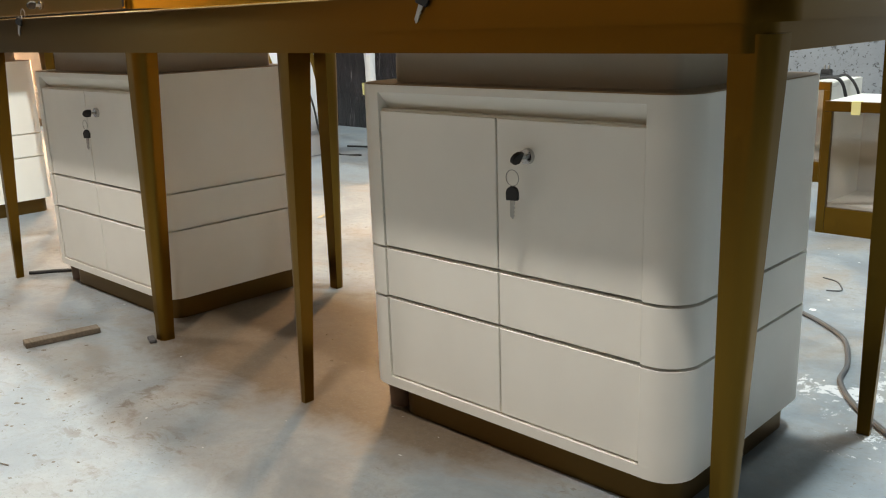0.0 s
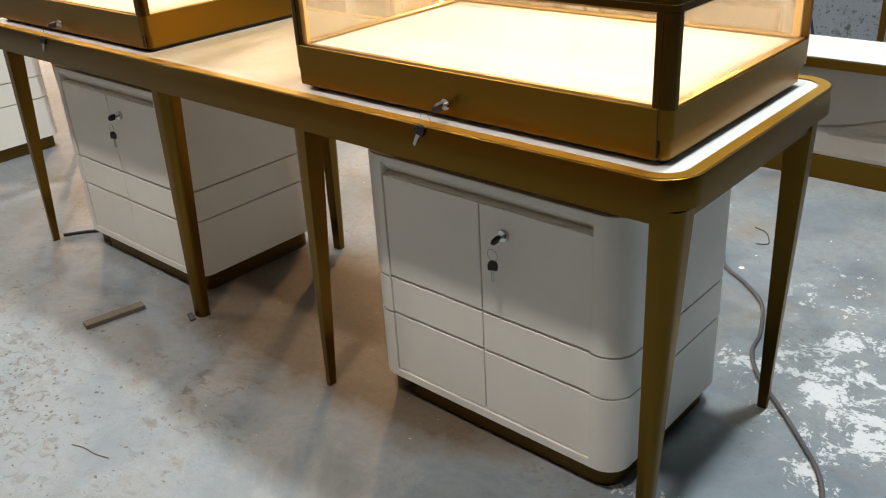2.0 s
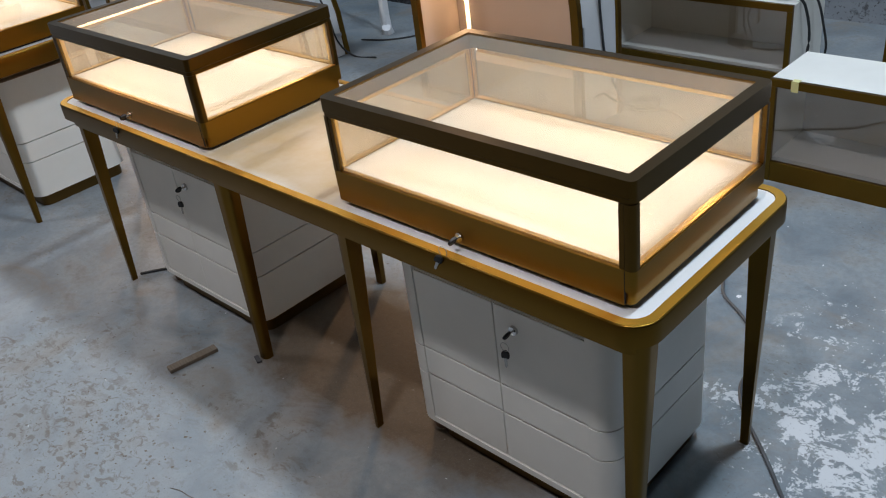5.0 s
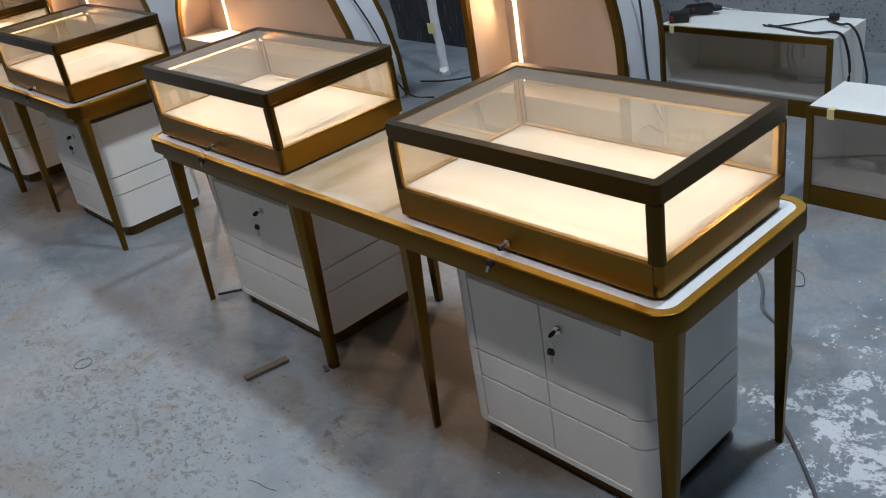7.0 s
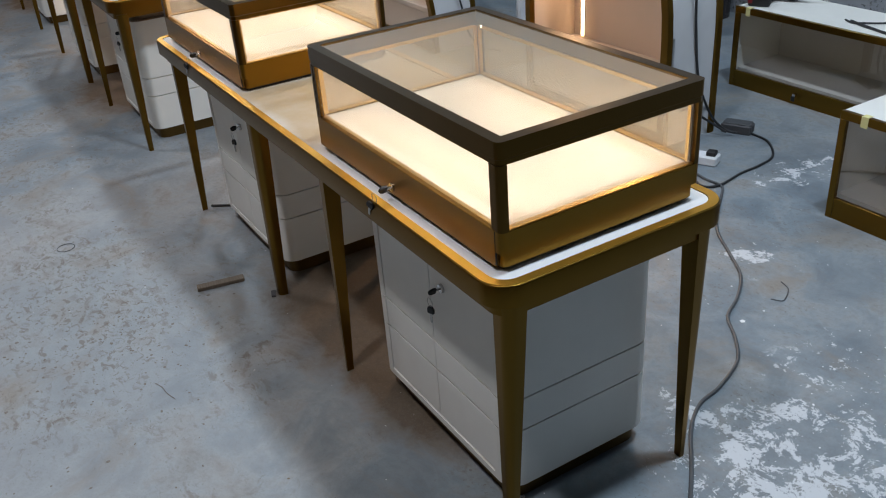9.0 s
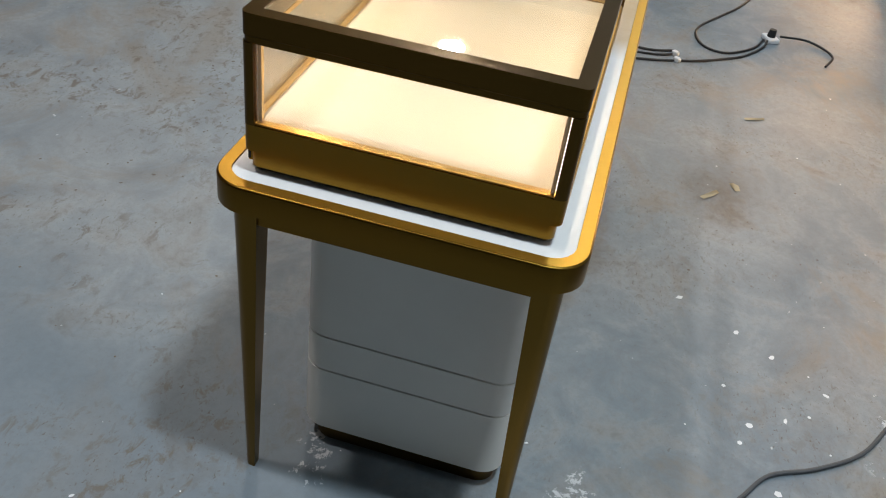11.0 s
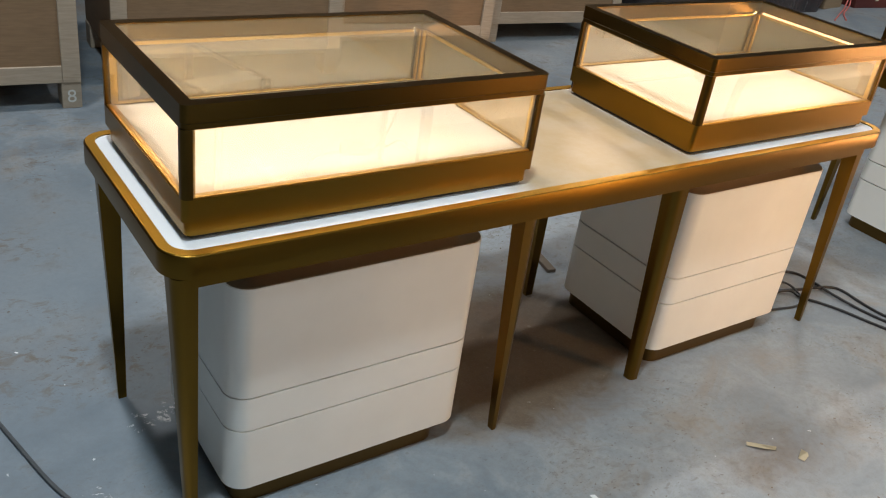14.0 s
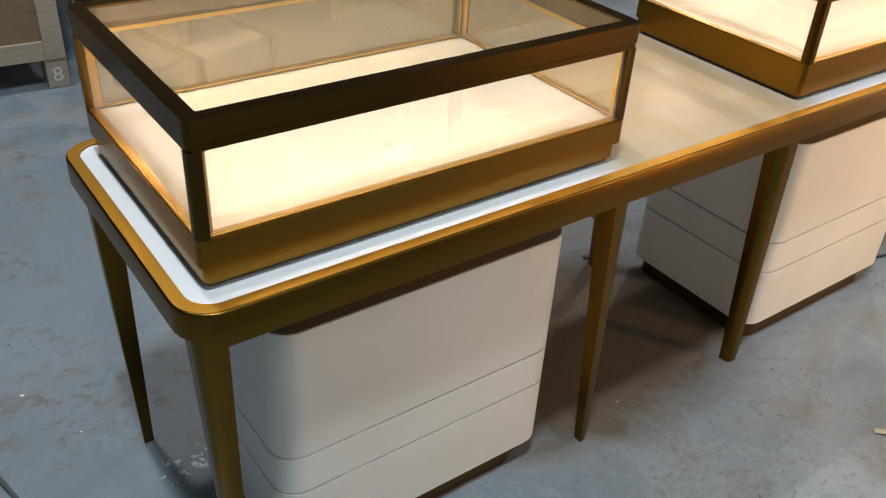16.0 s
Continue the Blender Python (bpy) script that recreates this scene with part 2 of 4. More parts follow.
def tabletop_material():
    """White laminate; the cases' warm glow in the bay between them is painted on in tan."""
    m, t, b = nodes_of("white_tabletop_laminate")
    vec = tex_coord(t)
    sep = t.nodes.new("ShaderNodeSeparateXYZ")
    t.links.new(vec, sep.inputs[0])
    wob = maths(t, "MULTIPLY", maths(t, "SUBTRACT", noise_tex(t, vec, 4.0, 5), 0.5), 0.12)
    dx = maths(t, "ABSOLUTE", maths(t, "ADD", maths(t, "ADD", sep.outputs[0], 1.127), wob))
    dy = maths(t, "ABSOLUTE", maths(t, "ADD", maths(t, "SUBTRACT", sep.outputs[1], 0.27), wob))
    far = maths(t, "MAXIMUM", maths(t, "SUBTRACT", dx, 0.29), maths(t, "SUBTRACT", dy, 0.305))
    # tan mask: warm case light put into the laminate's colour
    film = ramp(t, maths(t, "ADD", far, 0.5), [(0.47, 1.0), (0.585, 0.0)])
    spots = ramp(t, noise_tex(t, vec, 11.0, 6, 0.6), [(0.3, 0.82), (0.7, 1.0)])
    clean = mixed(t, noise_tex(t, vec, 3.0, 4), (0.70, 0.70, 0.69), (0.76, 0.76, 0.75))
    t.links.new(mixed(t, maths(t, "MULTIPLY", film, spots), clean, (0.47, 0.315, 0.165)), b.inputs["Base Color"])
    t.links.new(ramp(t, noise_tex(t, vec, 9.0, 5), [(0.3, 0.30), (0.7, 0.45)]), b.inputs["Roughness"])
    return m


def stone_material():
    """Rough cast concrete: pale, stained brown, with pits."""
    m, t, b = nodes_of("rough_cast_concrete")
    vec = tex_coord(t)
    pits = noise_tex(t, vec, 60.0, 4, 0.7)
    col = ramp(t, noise_tex(t, vec, 7.0, 7, 0.65, 0.5), [(0.3, (0.33, 0.29, 0.25)), (0.6, (0.56, 0.53, 0.49))])
    col = mixed(t, ramp(t, pits, [(0.33, 0.9), (0.42, 0.0)]), col, (0.14, 0.12, 0.10))
    t.links.new(col, b.inputs["Base Color"])
    b.inputs["Roughness"].default_value = 0.9
    bumped(t, b, pits, 0.5, 0.004)
    return m


def wall_material():
    """Bare grey concrete wall with patches and dark pits."""
    m, t, b = nodes_of("spotted_concrete")
    vec = tex_coord(t)
    big, pits = noise_tex(t, vec, 1.2, 6, 0.6), noise_tex(t, vec, 16.0, 5, 0.7)
    col = ramp(t, big, [(0.3, (0.20, 0.225, 0.25)), (0.7, (0.34, 0.365, 0.39))])
    col = mixed(t, ramp(t, pits, [(0.33, 1.0), (0.42, 0.0)]), col, (0.09, 0.095, 0.10))
    col = mixed(t, ramp(t, noise_tex(t, vec, 55.0, 3, 0.6), [(0.34, 1.0), (0.40, 0.0)]), col, (0.08, 0.085, 0.09))
    t.links.new(col, b.inputs["Base Color"])
    b.inputs["Roughness"].default_value = 0.85
    bumped(t, b, pits, 0.4, 0.01)
    return m


def board_material(name, c1, c2, scale=(1, 1, 12), rough=0.7):
    """Fibreboard or timber with a grain that runs along one axis."""
    m, t, b = nodes_of(name)
    g = noise_tex(t, tex_coord(t, scale), 9.0, 6, 0.6, 0.5)
    s = noise_tex(t, tex_coord(t), 2.0, 4)
    col = mixed(t, ramp(t, g, [(0.3, 0.0), (0.7, 1.0)]), c1, c2)
    col = mixed(t, ramp(t, s, [(0.5, 0.0), (0.8, 0.3)]), col, tuple(c * 0.7 for c in c1))
    t.links.new(col, b.inputs["Base Color"])
    b.inputs["Roughness"].default_value = rough
    bumped(t, b, g, 0.15, 0.002)
    return m


M_FLOOR, M_WALL = floor_material(), wall_material()
M_CEIL = plain("dark_roof_sheet", (0.035, 0.036, 0.038), 0.9, 0, 0.15, 2.0)
M_DIM = plain("dim_hall_wall", (0.075, 0.072, 0.07), 0.85, 0, 0.3, 1.5)
# Pale tone for the unseen upper wall, chosen to bounce light.
M_BOUNCE = plain("pale_bounce_wall", (0.60, 0.62, 0.63), 0.85, 0, 0.15, 1.5)
M_WHITE = painted("white_satin_paint", (0.865, 0.852, 0.795), 0.36)
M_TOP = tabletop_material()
M_GOLD = brushed("brushed_gold_metal", (0.186, 0.098, 0.018), 0.30, (60, 60, 1.0))
# Same gold metal, darkened to paint the frames' dark reflections in.
M_FRAME = brushed("gold_frame_darkened", (0.116, 0.062, 0.015), 0.28, (60, 60, 1.0))
M_GOLDH = brushed("brushed_gold_rail", (0.190, 0.098, 0.017), 0.30, (2, 2, 60))
M_BASE = brushed("gold_case_base", (0.258, 0.132, 0.021), 0.32, (2, 2, 60))
M_TRIM = brushed("bright_gold_trim", (0.62, 0.37, 0.10), 0.34, (2, 2, 60))
# Brighter copy of the rim's gold; the cases' glow is in the colour.
M_RIM_LIT = brushed("gold_rim_lit", (0.80, 0.41, 0.065), 0.40, (2, 2, 60))
M_PLINTH = brushed("dark_bronze_plinth", (0.15, 0.086, 0.028), 0.45)
M_BROWN = brushed("bronze_cover_sheet", (0.34, 0.25, 0.16), 0.45)
M_CREAM = painted("cream_display_deck", (0.62, 0.61, 0.575), 0.65, 0.01)
M_PEACH = painted("cream_arch_lining", (0.52, 0.425, 0.345), 0.6, 0.03)
# Low cabinet insides: darker paint that carries their weaker light.
M_INNER = painted("dimmed_cabinet_lining", (0.60, 0.565, 0.52), 0.6, 0.05)
M_NECK = painted("brown_neck_paint", (0.40, 0.325, 0.25), 0.5, 0.04)
M_GLASS = clear_glass("clear_case_glass", (0.93, 0.865, 0.765), 0.25)
M_TOPGLASS = clear_glass("tinted_top_glass", (0.90, 0.82, 0.68), 0.20, 0.26)
M_DUSTY = clear_glass("dusty_door_glass", (0.80, 0.79, 0.77), 0.07)
M_FOOT = plain("dark_brown_foot_plastic", (0.13, 0.075, 0.048), 0.6)
M_BLACK = plain("black_plastic", (0.010, 0.010, 0.011), 0.6)
M_RUBBER = plain("black_cable_rubber", (0.018, 0.019, 0.021), 0.5)
M_GREYCABLE = plain("grey_cable_rubber", (0.07, 0.075, 0.08), 0.55)
M_CHROME = plain("chrome", (0.55, 0.55, 0.55), 0.16, 1.0, 0.06)
M_STEEL = plain("nickel_key_steel", (0.42, 0.41, 0.39), 0.36, 1.0)
M_DARKGAP = plain("dark_gap_fill", (0.02, 0.02, 0.022), 0.9)
M_RED = plain("red_tool_plastic", (0.22, 0.012, 0.016), 0.45)
M_TAPE = plain("yellow_masking_tape", (0.72, 0.66, 0.30), 0.7)
M_FIBRE = board_material("brown_fibreboard", (0.20, 0.115, 0.060), (0.26, 0.155, 0.084))
M_TIMBER = board_material("grey_timber", (0.33, 0.25, 0.18), (0.43, 0.335, 0.25))
M_STICK = board_material("rough_offcut", (0.12, 0.092, 0.068), (0.20, 0.155, 0.115), (20, 2, 20))
M_IRON = plain("dark_angle_iron", (0.07, 0.07, 0.075), 0.6, 0.3)
M_BLOCK = stone_material()
M_WRAP = plain("white_plastic_wrap", (0.70, 0.72, 0.74), 0.3, 0, 0.2, 12.0)


def film_material():
    """Dark goods under clear stretch film: black-brown with glossy upright creases and pale worn streaks."""
    m, t, b = nodes_of("dark_goods_in_film")
    crease = noise_tex(t, tex_coord(t, (9, 9, 1.2)), 2.2, 6, 0.65, 0.8)
    streak = ramp(t, noise_tex(t, tex_coord(t, (14, 14, 1.5)), 3.0, 5, 0.7, 0.6), [(0.60, 0.0), (0.68, 0.55)])
    col = ramp(t, noise_tex(t, tex_coord(t), 3.0, 4), [(0.3, (0.016, 0.014, 0.017)), (0.7, (0.045, 0.038, 0.040))])
    t.links.new(mixed(t, streak, col, (0.30, 0.29, 0.30)), b.inputs["Base Color"])
    b.inputs["Roughness"].default_value = 0.18
    bumped(t, b, crease, 0.8, 0.03)
    return m


M_DARKWRAP = film_material()
M_BLUE = plain("pale_blue_sheet", (0.48, 0.62, 0.78), 0.5, 0, 0.08, 3.0)
M_CARTON = board_material("brown_carton", (0.25, 0.165, 0.095), (0.33, 0.225, 0.135))
M_SKIN = painted("white_panel_back", (0.62, 0.64, 0.66), 0.5, 0.08)
M_ALU = plain("dull_aluminium_strip", (0.55, 0.56, 0.58), 0.35, 1.0)
M_DARKRED = plain("dark_red_board", (0.10, 0.018, 0.014), 0.6, 0, 0.3, 8.0)
M_PINK = plain("pink_wire", (0.65, 0.16, 0.14), 0.5)
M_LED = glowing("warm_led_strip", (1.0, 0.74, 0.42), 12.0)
M_CASELED = glowing("warm_case_strip", (1.0, 0.78, 0.48), 5.0)
M_CHALK = plain("pale_marker", (0.62, 0.60, 0.55), 0.8)
M_SCRAP = plain("dull_paper_scrap", (0.40, 0.345, 0.235), 0.85)
M_PAPER = plain("pale_paper_scrap", (0.62, 0.56, 0.42), 0.8)

# ---- mesh helpers ----


def finish(name, bm, mat, smooth=28):
    bmesh.ops.recalc_face_normals(bm, faces=bm.faces)
    me = bpy.data.meshes.new(name)
    bm.to_mesh(me)
    bm.free()
    me.materials.append(mat)
    if smooth:
        for p in me.polygons:
            p.use_smooth = True
        me.set_sharp_from_angle(angle=radians(smooth))
    return me


def part(name, bm, mat, parent, label="", smooth=28):
    ob = new(name, finish(name, bm, mat, smooth))
    ob.parent = parent
    return tagged(ob, label)


def thing(name, label, category, m=None, group="", kind=""):
    ob = new(name)
    ob.empty_display_size = 0.05
    if m is not None:
        ob.matrix_world = m
    return tagged(ob, label, category, group, kind)


def solid(name, bm, mat, label, category="", group="", kind="", smooth=28):
    return tagged(new(name, finish(name, bm, mat, smooth)), label, category, group, kind)


def box(x0, x1, y0, y1, z0, z1, bevel=0.0, bm=None, seg=1):
    own = bmesh.new()
    bmesh.ops.create_cube(own, size=1)
    bmesh.ops.transform(own, matrix=Matrix.Translation(((x0 + x1) / 2, (y0 + y1) / 2, (z0 + z1) / 2)) @ Matrix.Diagonal((x1 - x0, y1 - y0, z1 - z0, 1)), verts=own.verts)
    if bevel:
        bmesh.ops.bevel(own, geom=own.edges[:], offset=bevel, segments=seg, affect="EDGES", profile=0.5)
    return merged(bm, own)


def merged(bm, own, m=None):
    if m is not None:
        bmesh.ops.transform(own, matrix=m, verts=own.verts)
    if bm is None:
        return own
    me = bpy.data.meshes.new("tmp")
    own.to_mesh(me)
    own.free()
    bm.from_mesh(me)
    bpy.data.meshes.remove(me)
    return bm


def rounded(x0, x1, y0, y1, r, n=7):
    pts = []
    for cx, cy, a in ((x0 + r, y0 + r, 180), (x1 - r, y0 + r, 270), (x1 - r, y1 - r, 0), (x0 + r, y1 - r, 90)):
        pts += [(cx + r * math.cos(radians(a + 90 * k / n)), cy + r * math.sin(radians(a + 90 * k / n))) for k in range(n + 1)]
    return pts


def loft(rings, bm=None, cap=True, closed=True):
    """Quads between rings of 3D points with the same count; the first and last are capped."""
    bm = bm or bmesh.new()
    rows = [[bm.verts.new(p) for p in ring] for ring in rings]
    n = len(rows[0])
    for a, b in zip(rows, rows[1:]):
        for k in range(n if closed else n - 1):
            bm.faces.new((a[k], a[(k + 1) % n], b[(k + 1) % n], b[k]))
    if cap:
        bm.faces.new(rows[0][::-1])
        bm.faces.new(rows[-1])
    return bm


def prism(outline, z0, z1, bm=None, bevel=0.0):
    """An upright block with that outline; bevel eases its top and bottom edges."""
    if not bevel:
        return loft([[(x, y, z0) for x, y in outline], [(x, y, z1) for x, y in outline]], bm)
    cx, cy = sum(p[0] for p in outline) / len(outline), sum(p[1] for p in outline) / len(outline)
    hx, hy = max(abs(p[0] - cx) for p in outline), max(abs(p[1] - cy) for p in outline)
    kx, ky = 1 - bevel / hx, 1 - bevel / hy
    small = [(cx + (x - cx) * kx, cy + (y - cy) * ky) for x, y in outline]
    return loft([[(x, y, z0) for x, y in small], [(x, y, z0 + bevel) for x, y in outline], [(x, y, z1 - bevel) for x, y in outline], [(x, y, z1) for x, y in small]], bm)


def ring_prism(outer, inner, z0, z1, bm=None):
    rings = [[(x, y, z0) for x, y in outer], [(x, y, z1) for x, y in outer], [(x, y, z1) for x, y in inner], [(x, y, z0) for x, y in inner]]
    return loft(rings + [rings[0]], bm, cap=False)


def disc_rod(p0, p1, r0, r1=None, n=12, bm=None):
    """A round rod from p0 to p1."""
    bm = bm or bmesh.new()
    p0, p1 = Vector(p0), Vector(p1)
    turn = (p1 - p0).to_track_quat("Z", "Y").to_matrix()
    rings = []
    for p, r in ((p0, r0), (p1, r0 if r1 is None else r1)):
        rings.append([p + turn @ Vector((r * math.cos(2 * math.pi * k / n), r * math.sin(2 * math.pi * k / n), 0)) for k in range(n)])
    return loft(rings, bm)


def smooth_line(points, step=6):
    """A curve through points (Catmull-Rom)."""
    p = [Vector(q) for q in points]
    p = [2 * p[0] - p[1]] + p + [2 * p[-1] - p[-2]]
    out = []
    for a, b, c, d in zip(p, p[1:], p[2:], p[3:]):
        for k in range(step):
            s = k / step
            out.append(0.5 * (2 * b + (c - a) * s + (2 * a - 5 * b + 4 * c - d) * s * s + (3 * b - a - 3 * c + d) * s ** 3))
    return out + [p[-2]]


def wire(points, r, n=8, step=6, bm=None):
    """A round cable along a smooth line through points."""
    line = smooth_line(points, step)
    bm = bm or bmesh.new()
    rings = []
    for k, q in enumerate(line):
        way = (line[min(k + 1, len(line) - 1)] - line[max(k - 1, 0)]).normalized()
        side = way.cross(Vector((0, 0, 1)))
        side = side.normalized() if side.length > 0.05 else Vector((1, 0, 0))
        up = side.cross(way).normalized()
        rings.append([q + r * (math.cos(2 * math.pi * j / n) * side + math.sin(2 * math.pi * j / n) * up) for j in range(n)])
    return loft(rings, bm)


def hoop(centre, r, wire_r, axis="y", n=20, bm=None):
    c, bm = Vector(centre), bm or bmesh.new()
    rings = []
    for k in range(n):
        a = 2 * math.pi * k / n
        d = Vector((math.cos(a), 0, math.sin(a))) if axis == "y" else Vector((0, math.cos(a), math.sin(a)))
        o = Vector((0, 1, 0)) if axis == "y" else Vector((1, 0, 0))
        rings.append([c + d * (r + wire_r * math.cos(2 * math.pi * j / 6)) + o * wire_r * math.sin(2 * math.pi * j / 6) for j in range(6)])
    return loft(rings + [rings[0]], bm, cap=False)


# ---- the hall ----
HX0, HX1, HY0, HY1, HZ = -14.0, 8.0, -9.0, 3.85, 6.4
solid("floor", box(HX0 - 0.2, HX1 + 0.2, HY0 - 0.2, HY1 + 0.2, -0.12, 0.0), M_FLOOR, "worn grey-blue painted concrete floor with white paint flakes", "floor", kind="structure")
solid("ceiling", box(HX0 - 0.2, HX1 + 0.2, HY0 - 0.2, HY1 + 0.2, HZ, HZ + 0.15), M_CEIL, "dark unlit hall roof", "ceiling", kind="structure")
solid("wall_north", box(HX0 - 0.2, HX1 + 0.2, HY1, HY1 + 0.2, 0, 2.4), M_WALL, "bare grey concrete wall with dark pits", "wall", kind="structure")
# Unseen upper wall, kept pale to reflect light onto the cabinet backs.
solid("wall_north_bounce", box(HX0 - 0.2, HX1 + 0.2, HY1, HY1 + 0.2, 2.4, HZ), M_BOUNCE, "unseen pale upper wall, added to bounce light back", "wall", kind="structure")
solid("wall_south", box(HX0 - 0.2, HX1 + 0.2, HY0 - 0.2, HY0, 0, HZ), M_DIM, "dim brick-grey hall wall", "wall", kind="structure")
solid("wall_east", box(HX1, HX1 + 0.2, HY0, HY1, 0, HZ), M_DIM, "dim brick-grey hall wall", "wall", kind="structure")
solid("wall_west", box(HX0 - 0.2, HX0, HY0, HY1, 0, HZ), M_DIM, "dim brick-grey hall wall", "wall", kind="structure")


def bay_fixture(x, y):
    fx = thing("high_bay_lamp", "round cool-white high-bay lamp hung from the roof", "lamp", pose(x, y, BAY_Z), "high-bay lamps")
    part("reflector", disc_rod((0, 0, 0), (0, 0, 0.10), 0.26, 0.12, 24), M_ALU, fx)
    part("driver", disc_rod((0, 0, 0.10), (0, 0, 0.24), 0.09, 0.08, 16), M_BLACK, fx)
    part("rod", disc_rod((0, 0, 0.24), (0, 0, HZ - BAY_Z), 0.008), M_ALU, fx)


# Includes a housing for the added fill lamp at y 3.0.
for x, y, _, _ in BAYS:
    bay_fixture(x, y)

# ---- the display tables: one long top on eight tapered legs ----
TX0, TX1, TY0, TY1, TZ = -2.31, 0.05, -0.058, 0.568, 0.752
APRON = 0.084  # rim and under-rail together
RIM = 0.051


def leg_section(ox, oy, sx, sy, w, r, z, n=6):
    """A square section whose outer corner (ox, oy) is rounded; sx, sy point outwards."""
    arc = []
    for k in range(n + 1):
        a = radians(90 * k / n)
        arc.append((ox - sx * (r - r * math.cos(a)), oy - sy * (r - r * math.sin(a)), z))
    return [(ox, oy - sy * w, z)] + arc + [(ox - sx * w, oy, z), (ox - sx * w, oy - sy * w, z)]


def make_table():
    tb = thing("display_table", "long white-topped display table with brushed gold rim and tapered legs", "table", pose(0, 0, 0), "row of display tables")
    outer, inner = rounded(TX0, TX1, TY0, TY1, 0.065, 9), rounded(TX0 + 0.024, TX1 - 0.024, TY0 + 0.024, TY1 - 0.024, 0.043, 9)
    bm = bmesh.new()
    lay = [(outer, TZ - RIM), (outer, TZ - 0.0035)]
    for cut, drop in ((0.0010, 0.0012), (0.0032, 0.0)):
        lay.append((rounded(TX0 + cut, TX1 - cut, TY0 + cut, TY1 - cut, 0.065 - cut, 9), TZ - drop))
    lay += [(inner, TZ), (inner, TZ - RIM)]
    rings = [[(x, y, z) for x, y in o] for o, z in lay]
    loft(rings + [rings[0]], bm, cap=False)
    part("rim", bm, M_GOLDH, tb, "brushed gold metal rim", 40)
    # Top face of the rim as its own ring, painted as lit by the cases.
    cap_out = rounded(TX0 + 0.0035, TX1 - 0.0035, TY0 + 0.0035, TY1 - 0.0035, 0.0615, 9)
    part("rim_top_lit", ring_prism(cap_out, inner, TZ + 0.0003, TZ + 0.0012), M_RIM_LIT, tb, "rim's top face, case glow painted in as brighter gold", 40)
    part("under_rail", ring_prism(rounded(TX0 + 0.024, TX1 - 0.024, TY0 + 0.024, TY1 - 0.024, 0.043, 9), rounded(TX0 + 0.05, TX1 - 0.05, TY0 + 0.05, TY1 - 0.05, 0.02, 9), TZ - APRON, TZ - RIM - 0.0002), M_GOLDH, tb, "", 40)
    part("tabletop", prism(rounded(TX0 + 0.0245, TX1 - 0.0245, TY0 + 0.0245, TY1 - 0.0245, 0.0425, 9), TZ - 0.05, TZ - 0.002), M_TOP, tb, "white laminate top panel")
    # legs: outer side, its x at the rail and at the floor, and the foot's width; each tapers to a small rounded foot
    for sx, top_x, foot_x, foot_w in ((1, 0.031, 0.005, 0.021), (-1, -0.878, -0.880, 0.021), (1, -1.364, -1.401, 0.030), (-1, -2.272, -2.288, 0.021)):
        for oy, sy in ((-0.024, -1), (0.542, 1)):
            top = leg_section(top_x, oy, sx, sy, 0.050, 0.026, TZ - APRON + 0.02)
            foot = leg_section(foot_x, oy - sy * 0.002, sx, sy, foot_w, foot_w * 0.6, 0.0)
            part("leg", loft([foot, top]), M_GOLD, tb)
    return tb


table = make_table()
for k in (1, 2):
    copy_thing(table, pose(STEP * k, 0, 0))

# ---- the white pedestal cabinets under the tables ----
CW, CY0, CY1, CR = 0.327, 0.056, 0.508, 0.052  # half width, front, back, corner radius
NX = 0.2625


def cab_outline(grow=0.0, notch=0.0, nx=NX):
    x0, x1, y0, y1, r = -CW - grow, CW + grow, CY0 - grow, CY1 + grow, CR + grow
    pts = rounded(x0, x1, y0, y1, r, 8)
    if notch:
        pts = pts[:9] + [(-nx, y0), (-nx, y0 + notch), (nx, y0 + notch), (nx, y0)] + pts[9:]
    return pts


